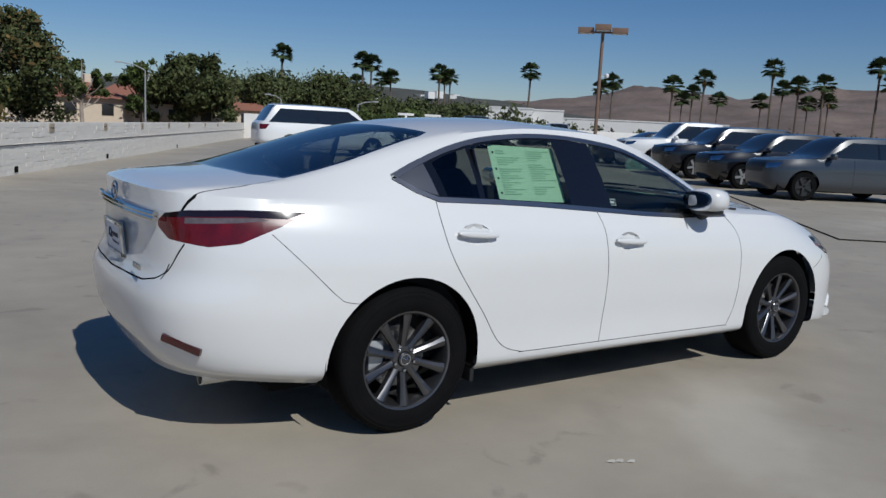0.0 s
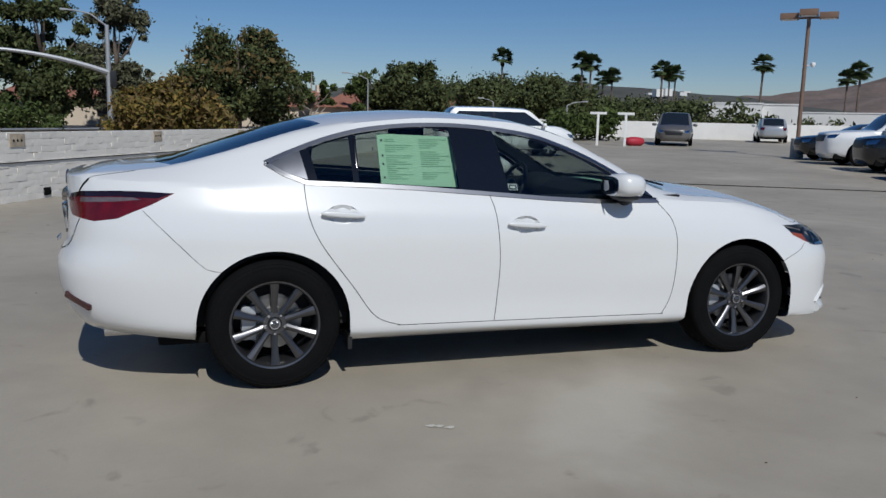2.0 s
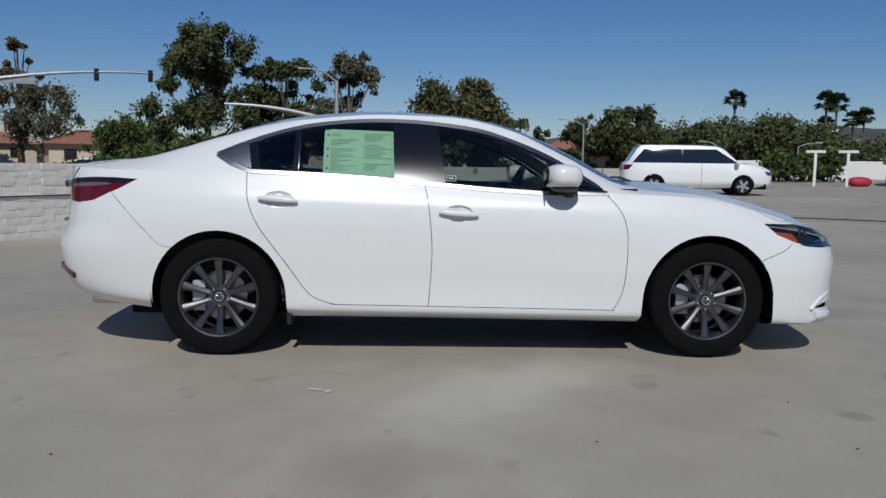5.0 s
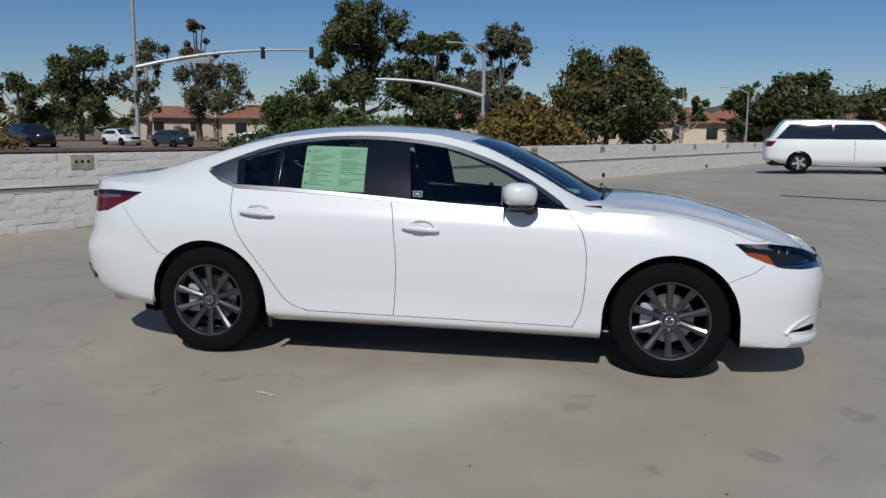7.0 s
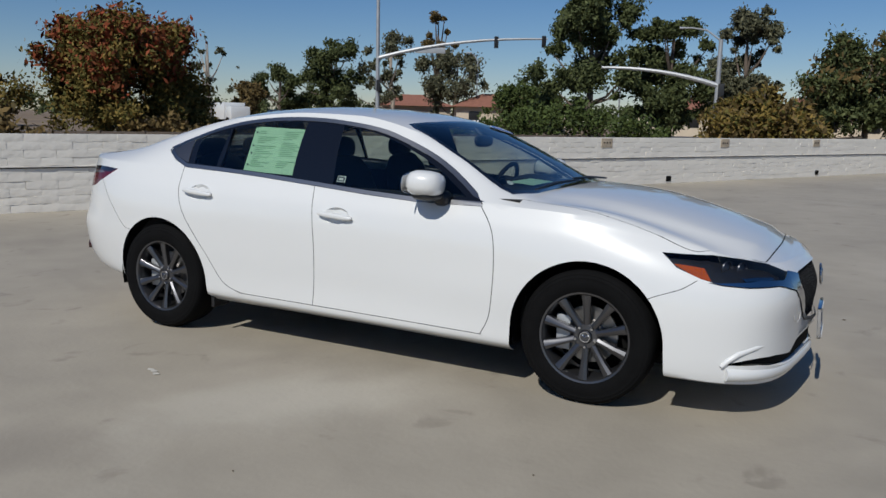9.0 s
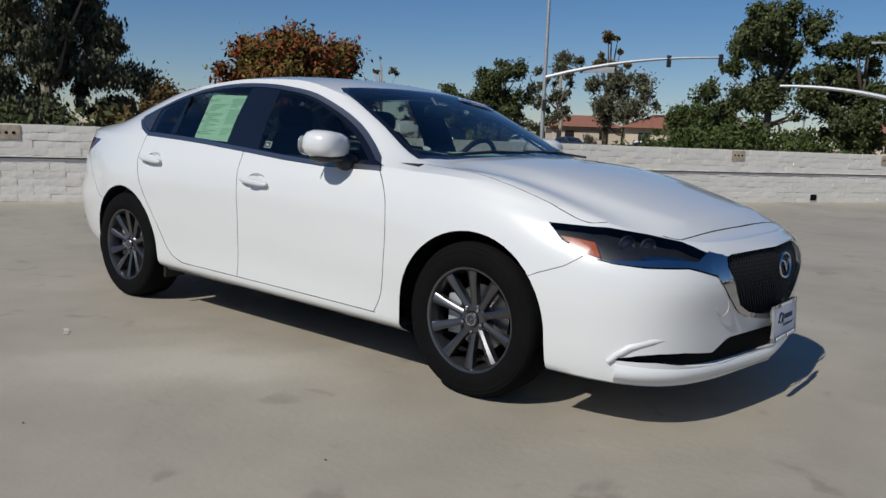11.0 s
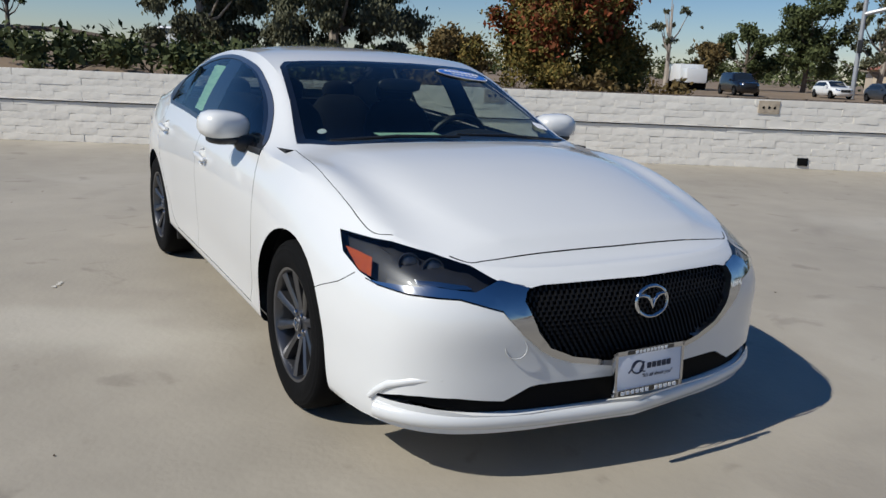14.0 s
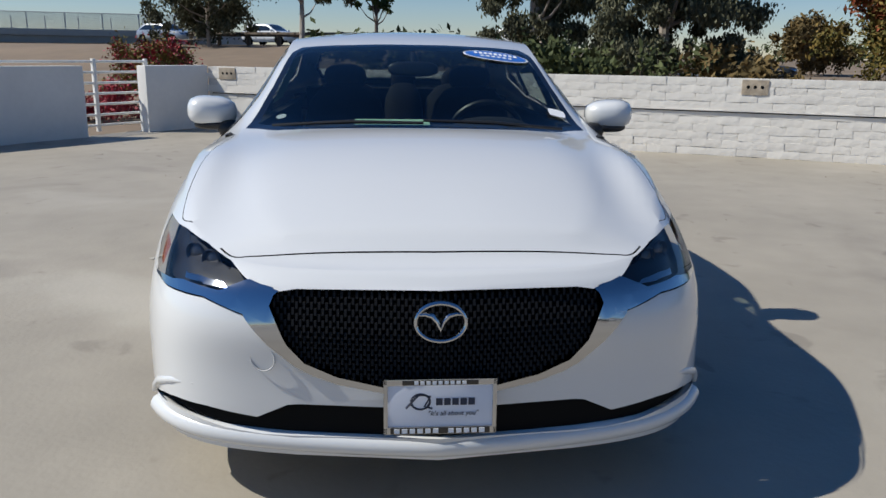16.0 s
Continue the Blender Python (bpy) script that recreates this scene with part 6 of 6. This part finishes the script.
rx, ry = spot(3, 17.3, 29.6)
fx, fy = spot(3, 22.9, 30.2)
vehicle("minivan", "white minivan parked at the parapet", "van", pose((rx + fx) / 2, (ry + fy) / 2, deck_height((rx + fx) / 2, (ry + fy) / 2), 0, 0, heading(fx - rx, fy - ry)), VANWHITE, 5.1, 1.98, 1.74, 1.05, 1.10, 1.55, 0.65, -1.95, -2.4, 0.33, (-1.5, 1.5), 0.86, rims=SILVER, cols=36)
x, y = spot(3, 32.75, 46)
vehicle("minivan", "grey minivan facing the aisle", "van", pose(x, y, deck_height(x, y), 0, 0, -125), VANGREY, 4.9, 1.95, 1.77, 1.02, 1.08, 1.5, 0.6, -1.9, -2.3, 0.33, (-1.5, 1.45), 0.84)
x, y = spot(0, 42.0, 57)
vehicle("hatchback", "silver hatchback parked by the far wall", "car", pose(x, y, deck_height(x, y), 0, 0, 55), SILVER, 4.4, 1.8, 1.55, 0.98, 1.0, 1.25, 0.35, -1.5, -2.0, 0.32, None, 0.8)

ROW = Vector((15.75, 7.75, 0))                         # front wheel of the first of the row
HEAD = 153.4
for i, (nm, lab, cat, paint, s, dims, rims) in enumerate([
    ("suv", "slate grey crossover with black wheels", "car", SUVGREY, 0.0, (4.6, 1.86, 1.69, 1.08, 1.10, 1.05, 0.15, -1.55, -2.1, 0.36), BLACK),
    ("suv", "black crossover with bright wheels", "car", SUVBLACK, 3.15, (4.6, 1.86, 1.69, 1.08, 1.10, 1.05, 0.15, -1.55, -2.1, 0.36), SILVER),
    ("suv", "large black sport utility vehicle", "car", SUVBLACK, 6.4, (5.0, 1.97, 1.78, 1.14, 1.16, 1.15, 0.3, -1.8, -2.3, 0.38), SILVER),
    ("pickup", "white pickup truck in the row", "truck", VANWHITE, 9.8, (5.6, 2.0, 1.88, 1.18, 1.22, 1.3, 0.55, -0.9, -1.25, 0.40), SILVER),
    ("car", "black low sedan at the row end", "car", SUVBLACK, 13.2, (4.8, 1.85, 1.46, 0.98, 0.99, 1.1, 0.1, -1.1, -1.9, 0.33), SILVER),
]):
    L = dims[0]
    hx = L / 2 - 0.19 * L
    h = Vector((-0.894, 0.447, 0))
    p = ROW + WALL_DIR * s - h * hx + Vector((h.y, -h.x, 0)) * 0.0 + Vector((0.447, 0.894, 0)) * (dims[1] / 2)
    vehicle(nm, lab, cat, pose(p.x, p.y, deck_height(p.x, p.y), 0, 0, HEAD), paint, *dims, group="vehicles parked in the row", rims=rims)

for nm, lab, cat, k, az, d, lift, rot, paint, dims in (
    ("suv", "black sport utility vehicle on the street", "car", 12, -39.8, 72, 0.0, -28, SUVBLACK, (5.0, 2.0, 1.85, 1.15, 1.15, 1.15, 0.4, -1.9, -2.3, 0.38)),
    ("car", "white car on the street", "car", 12, -34.3, 78, 0.0, -28, VANWHITE, (4.5, 1.8, 1.5, 0.95, 0.97, 1.1, 0.2, -1.2, -1.9, 0.33)),
    ("car", "dark car waiting on the street", "car", 12, -31.2, 74, -0.1, -28, SUVGREY, (4.5, 1.8, 1.5, 0.95, 0.97, 1.1, 0.2, -1.2, -1.9, 0.33)),
    ("car", "white hatchback on the freeway", "car", 15, -97.2, 60, 1.0, 60, VANWHITE, (4.3, 1.8, 1.5, 0.95, 0.97, 1.1, 0.2, -1.3, -1.9, 0.33)),
    ("car", "silver car on the freeway", "car", 15, -104.0, 62, 1.0, 60, SILVER, (4.5, 1.8, 1.5, 0.95, 0.97, 1.1, 0.2, -1.3, -1.9, 0.33)),
    ("car", "dark car on the freeway", "car", 15, -64.2, 56, 0.7, 60, SUVGREY, (4.5, 1.8, 1.5, 0.95, 0.97, 1.1, 0.2, -1.3, -1.9, 0.33)),
    ("car", "white car beyond the trees", "car", 12, -77.0, 58, 1.0, 60, VANWHITE, (4.5, 1.8, 1.5, 0.95, 0.97, 1.1, 0.2, -1.3, -1.9, 0.33)),
    ("car", "pale car on the side street", "car", 3, -21.2, 66, 0.0, -20, VANWHITE, (4.5, 1.8, 1.5, 0.95, 0.97, 1.1, 0.2, -1.2, -1.9, 0.33)),
):
    x, y = spot(k, az, d)
    vehicle(nm, lab, cat, pose(x, y, ground_height(x, y), 0, 0, rot), paint, *dims, cols=20)
x, y = spot(9, -42.0, 84)
truck = thing("box_truck", "white box truck on the street", "truck", pose(x, y, ground_height(x, y), 0, 0, -28))
bm = bmesh.new()
box(bm, -2.6, 1.6, -1.1, 1.1, 0.7, 2.35, 0.05)
part("cargo_box", bm, VANWHITE, truck)
bm = bmesh.new()
box(bm, 1.7, 3.3, -1.0, 1.0, 0.6, 2.0, 0.25)
part("cab", bm, VANWHITE, truck)
for hx in (-2.0, 2.4):
    bm = bmesh.new()
    lathe(bm, [(0.0, -1.1), (0.45, -1.1), (0.45, 1.1), (0.0, 1.1)], sides=20, m=Matrix.Translation((hx, 0, 0.45)))
    part("axle_wheel", bm, RUBBER, truck)


# ---- return wall, gate, far parapet, guard rail, bridge ----
CORNER = WALL_P + WALL_DIR * -3.6
RET = Vector((0.80, -0.60, 0)).normalized()
RETM = mat("smooth_white_wall", (0.72, 0.70, 0.66), 0.85, var=0.12, scale=1.3, bump=0.15, bscale=14)


def straight_wall(name, label, p, d, s0, s1, h, thick=0.22, material=None, z0=-0.3):
    bm = bmesh.new()
    ang = math.atan2(d.y, d.x)
    box(bm, s0, s1, -thick, 0, z0, h, 0.012, Matrix.Translation(p) @ Matrix.Rotation(ang, 4, "Z"))
    return tagged(part(name, bm, material or RETM), label, "wall", kind="structure")


straight_wall("wall_return", "plain white wall between parapet and gate", CORNER, RET, 0.0, 1.30, 1.08)
straight_wall("wall_gate_side", "plain white wall beside the gate", CORNER, RET, 2.42, 9.0, 1.08)
straight_wall("wall_far_parapet", "white parapet wall at the far end", WALL_P + WALL_DIR * DECK_END, WALL_N, 0.0, 75.0, 1.72)
gm = Matrix.Translation(CORNER + Vector((-0.28, -0.37, 0))) @ Matrix.Rotation(math.atan2(RET.y, RET.x), 4, "Z")
gate = thing("metal_gate", "white tubular metal gate standing between the walls", "gate", gm)
for x0, x1, z in [(0.72, 3.4, 0.10 + 0.172 * k) for k in range(7)]:
    bm = bmesh.new()
    tube(bm, [(x0, -0.25, z), (x1, -0.25, z)], 0.022, 8)
    part("rail", bm, BUILDWHITE, gate)
for x0 in (0.75, 1.75, 3.4):
    bm = bmesh.new()
    box(bm, x0 - 0.03, x0 + 0.03, -0.28, -0.22, 0.0, 1.18, 0.006)
    part("post", bm, BUILDWHITE, gate)

rail0 = WALL_P - WALL_N * 27
guard = thing("guard_rail", "dark weathered timber guard rail along the freeway", "guard rail", Matrix.Translation(rail0))
prev = None
for k in range(36):
    p = WALL_DIR * (-26 + k * 2.0)
    z = ground_height(rail0.x + p.x, rail0.y + p.y)
    bm = bmesh.new()
    box(bm, p.x - 0.1, p.x + 0.1, p.y - 0.1, p.y + 0.1, z - 0.3, z + 0.78, 0.01)
    part("post", bm, TIMBER, guard)
    if prev is not None:
        bm = bmesh.new()
        q, zq = prev
        tube(bm, [(q.x, q.y, zq + 0.62), (p.x, p.y, z + 0.62)], 0.14, 6)
        part("rail", bm, TIMBER, guard)
    prev = (p, z)
street0 = WALL_P - WALL_N * 24 + WALL_DIR * 30
street = thing("street_barrier", "low grey barrier rail along the street", "guard rail", Matrix.Translation(street0))
for k in range(24):
    p = WALL_DIR * (k * 2.2)
    z = ground_height(street0.x + p.x, street0.y + p.y)
    bm = bmesh.new()
    box(bm, p.x - 0.07, p.x + 0.07, p.y - 0.07, p.y + 0.07, z - 0.3, z + 0.7, 0.01)
    part("post", bm, TIMBER, street)
    bm = bmesh.new()
    q = p + WALL_DIR * 2.2
    tube(bm, [(p.x, p.y, z + 0.58), (q.x, q.y, z + 0.58)], 0.10, 6)
    part("rail", bm, GALV, street)

bx, by = spot(15, -104.0, 78)
bridge = thing("overpass", "concrete overpass with a chain-link fence", "bridge", pose(bx, by, 0, 0, 0, -76))
bm = bmesh.new()
box(bm, -4, 60, -5, 5, rise(0.30, 78), rise(1.05, 78), 0.03)
part("deck_beam", bm, CONCRETE, bridge)
bm = bmesh.new()
box(bm, -4, 60, -5.25, -5.02, rise(0.72, 78), rise(1.08, 78), 0.03)
box(bm, -4, 60, 5.02, 5.25, rise(0.72, 78), rise(1.08, 78), 0.03)
part("kerb_wall", bm, CONCRETE, bridge)
bm = bmesh.new()
box(bm, -7, -4, -6, 6, -1, rise(0.95, 78), 0.1)
part("abutment", bm, CONCRETE, bridge)
for k in range(22):
    bm = bmesh.new()
    for yy in (-5.1, 5.1):
        tube(bm, [(-3.5 + k * 2.8, yy, rise(1.05, 78)), (-3.5 + k * 2.8, yy, rise(2.05, 78))], 0.05, 6)
    part("fence_post", bm, GALV, bridge)
bm = bmesh.new()
for j in range(24):
    z = rise(1.08, 78) + j * (rise(2.05, 78) - rise(1.08, 78)) / 23
    tube(bm, [(-3.5, 5.1, z), (56, 5.1, z)], 0.012 if 0 < j < 23 else 0.03, 4)
part("fence_mesh", bm, GALV, bridge, "grey chain-link mesh")
ob = tagged(raw("road_freeway", [tuple(WALL_P - WALL_N * o + WALL_DIR * s + Vector((0, 0, 0.05 + max(ground_height(*(WALL_P - WALL_N * o + WALL_DIR * s).xy), 0)))) for s in range(-60, 100, 8) for o in (31, 36, 41, 46)],
                [(i * 4 + j, i * 4 + j + 1, (i + 1) * 4 + j + 1, (i + 1) * 4 + j) for i in range(19) for j in range(3)], ASPHALT, smooth=True), "grey asphalt road beyond the guard rail", "road", kind="structure")

# hedge and sign posts by the far end of the deck
x, y = spot(3, 26.2, 50)
shrub("dense dark green hedge at the deck end", x, y, 4.5, 2.3, 350, LEAFGREEN, 3600, 0.16, z=deck_height(x, y))
for az in (27.4, 29.3):
    x, y = spot(3, az, 42)
    rack = thing("cart_sign", "white T-shaped post sign at the deck end", "sign", pose(x, y, deck_height(x, y), 0, 0, -az))
    bm = bmesh.new()
    box(bm, -0.06, 0.06, -0.05, 0.05, 0, 1.62, 0.01)
    part("post", bm, BUILDWHITE, rack)
    bm = bmesh.new()
    box(bm, -0.42, 0.42, -0.06, 0.06, 1.58, 1.70, 0.01)
    part("crosspiece", bm, BUILDWHITE, rack)
x, y = spot(3, 30.0, 43)
bm = bmesh.new()
blob(bm, x, y, deck_height(x, y) + 0.22, 0.55, 0.35, 0.24, 2.5)
tagged(part("covered_bundle", bm, BOUGAIN), "low red bundle on the deck", "bundle")


# ---- parapet blocks, stains, holes, ledge; marks on the deck ----
BLOCKMAT = mat("slump_block_paint", (0.74, 0.70, 0.63), 0.88, objrand=0.06, bump=0.45, bscale=9)
BLOCKREST = mat("slump_block_paint_rest", (0.74, 0.70, 0.63), 0.88, island=0.06, bump=0.45, bscale=9)
STAIN = mat("rusty_stain", (0.52, 0.43, 0.32), 0.9, var=0.5, scale=9, bump=0.4, bscale=40)
rngw = random.Random(11)
BL, BH = 0.405, 0.106


def block_mesh(seed, w, h):
    r = random.Random(seed)
    bm = bmesh.new()
    nx, nz = 4, 3
    V = []
    for j in range(nz):
        for i in range(nx):
            e = (i in (0, nx - 1)) or (j in (0, nz - 1))
            V.append(bm.verts.new((w * i / (nx - 1) + (r.uniform(-0.003, 0.003) if e else 0), (-0.007 if e else -0.011) + r.uniform(-0.003, 0.003), h * j / (nz - 1) + r.uniform(-0.006, 0.006))))
    for j in range(nz - 1):
        for i in range(nx - 1):
            bm.faces.new((V[j * nx + i], V[j * nx + i + 1], V[(j + 1) * nx + i + 1], V[(j + 1) * nx + i]))
    rim = [V[i] for i in range(nx)] + [V[j * nx + nx - 1] for j in range(1, nz)] + [V[(nz - 1) * nx + i] for i in range(nx - 2, -1, -1)] + [V[j * nx] for j in range(nz - 2, 0, -1)]
    back = [bm.verts.new((v.co.x, 0.025, v.co.z)) for v in rim]
    rim = [bm.verts.new(v.co) for v in rim]
    for i in range(len(rim)):
        k = (i + 1) % len(rim)
        bm.faces.new((rim[i], back[i], back[k], rim[k]))
    bmesh.ops.recalc_face_normals(bm, faces=bm.faces)
    me = bpy.data.meshes.new("block")
    bm.to_mesh(me)
    bm.free()
    me.shade_smooth()
    me.materials.append(BLOCKMAT)
    return me


variants = [block_mesh(k, BL - 0.001, BH - 0.001) for k in range(10)]
VV, FF, base = [], [], 0
for c in range(10):
    s = -3.6 + (BL / 2 if c % 2 else 0)
    while s + BL < DECK_END - 0.1:
        me = variants[rngw.randrange(10)]
        z = c * BH + 0.002
        if -2.9 < s < 8.2:
            ob = new("block", me)
            ob.parent = parapet
            ob.matrix_world = WALL_M @ Matrix.Translation((s, rngw.uniform(-0.004, 0.004), z))
        else:
            m = WALL_M @ Matrix.Translation((s, rngw.uniform(-0.004, 0.004), z))
            VV += [tuple(m @ v.co) for v in me.vertices]
            FF += [tuple(base + i for i in p.vertices) for p in me.polygons]
            base += len(me.vertices)
        s += BL
rest = raw("block_rest", VV, FF, BLOCKREST, parapet, "painted blocks of the far stretch", smooth=True)
rest["kind"] = "stuff"
bm = bmesh.new()
box(bm, -3.5, DECK_END - 0.1, -0.035, 0.0, 0.615, 0.628)
tagged(part("ledge", bm, WALLMAT, parapet, "thin protruding ledge along the wall"), kind="")
# near-black strip below the ledge: its shadow on the wall, put in as colour
bm = bmesh.new()
box(bm, -3.5, DECK_END - 0.1, -0.018, 0.0, 0.598, 0.612)
part("joint_seal", bm, SEAM, parapet, "dark strip standing in for the shadow under the ledge")
for k in range(-1, 11):
    s = 1.15 + 4.32 * k
    bm = bmesh.new()
    box(bm, s - 0.17, s + 0.17, -0.022, 0.0, 0.845, 1.045, 0.004)
    plate_ = part("patch", bm, STAIN, parapet, "rusty plate stain with bolt holes")
    for dx in (-0.09, 0.0, 0.09):
        bm = bmesh.new()
        lathe(bm, [(0.0, -0.026), (0.020, -0.026), (0.024, -0.02)], sides=10, m=Matrix.Translation((s + dx, 0, 0.94 + 0.01 * (k % 2))))
        part("bolt_hole", bm, SEAM, plate_)
    plate_.matrix_world = WALL_M
for s in (0.41, 10.45, 16.3, 22.9, 33.0):
    bm = bmesh.new()
    box(bm, s - 0.085, s + 0.085, -0.024, 0.0, 0.05, 0.175, 0.004)
    ob = part("drain_hole", bm, SEAM, parapet, "square dark drain opening")
    ob.matrix_world = WALL_M
for ob in parapet.children:
    if ob.name.startswith(("ledge", "joint_seal")):
        ob.matrix_world = WALL_M

STAINDARK = mat("oil_stain", (0.20, 0.175, 0.145), 0.6, var=0.4, scale=6)
DEBRIS = mat("dry_leaf_bits", (0.09, 0.065, 0.04), 0.9, var=0.3, scale=30)
rngd = random.Random(21)
PALE = mat("pale_scuff", (0.55, 0.52, 0.46), 0.8, var=0.2, scale=20)
for k in range(46):
    x, y = rngd.uniform(-6.5, 6.5), rngd.choice([rngd.uniform(-4.2, -1.3), rngd.uniform(-4.2, -1.3), rngd.uniform(1.5, 6.0)])
    bm = bmesh.new()
    r = rngd.uniform(0.004, 0.011)
    pts = [(x + r * rngd.uniform(0.5, 1.5) * math.cos(a), y + r * rngd.uniform(0.4, 1.0) * math.sin(a), 0.003) for a in np.linspace(0, 2 * math.pi, 7, endpoint=False)]
    poly(bm, pts, Vector((0, 0, 0.003)))
    tagged(part("dry_leaf", bm, DEBRIS, smooth=False), "small dark dry leaf bit on the deck", "leaf", group="leaf bits on the deck")
for x, y in ((-0.763, -1.633), (-0.72, -1.66), (-0.80, -1.62)):
    bm = bmesh.new()
    poly(bm, [(x + 0.02 * math.cos(a) * (1 + 0.5 * math.sin(3 * a)), y + 0.014 * math.sin(a), 0.004) for a in np.linspace(0, 2 * math.pi, 9, endpoint=False)], Vector((0, 0, 0.002)))
    tagged(part("paper_scrap", bm, PALE, smooth=False), "tiny pale paper scrap on the deck", "paper scrap", group="scraps by the car")
bm = bmesh.new()
q0, q1 = spot(0, 61, 13.5), spot(0, 54, 22)
tube(bm, [(q1[0] - 9, q1[1] + 5, deck_height(q1[0] - 9, q1[1] + 5) + 0.004), (q1[0], q1[1], deck_height(*q1) + 0.004), (q0[0], q0[1], 0.004), (q0[0] + 8, q0[1] - 6, 0.004)], 0.018, 5)
tagged(part("deck_joint", bm, SEAM), "dark expansion joint across the deck", "joint", kind="structure")
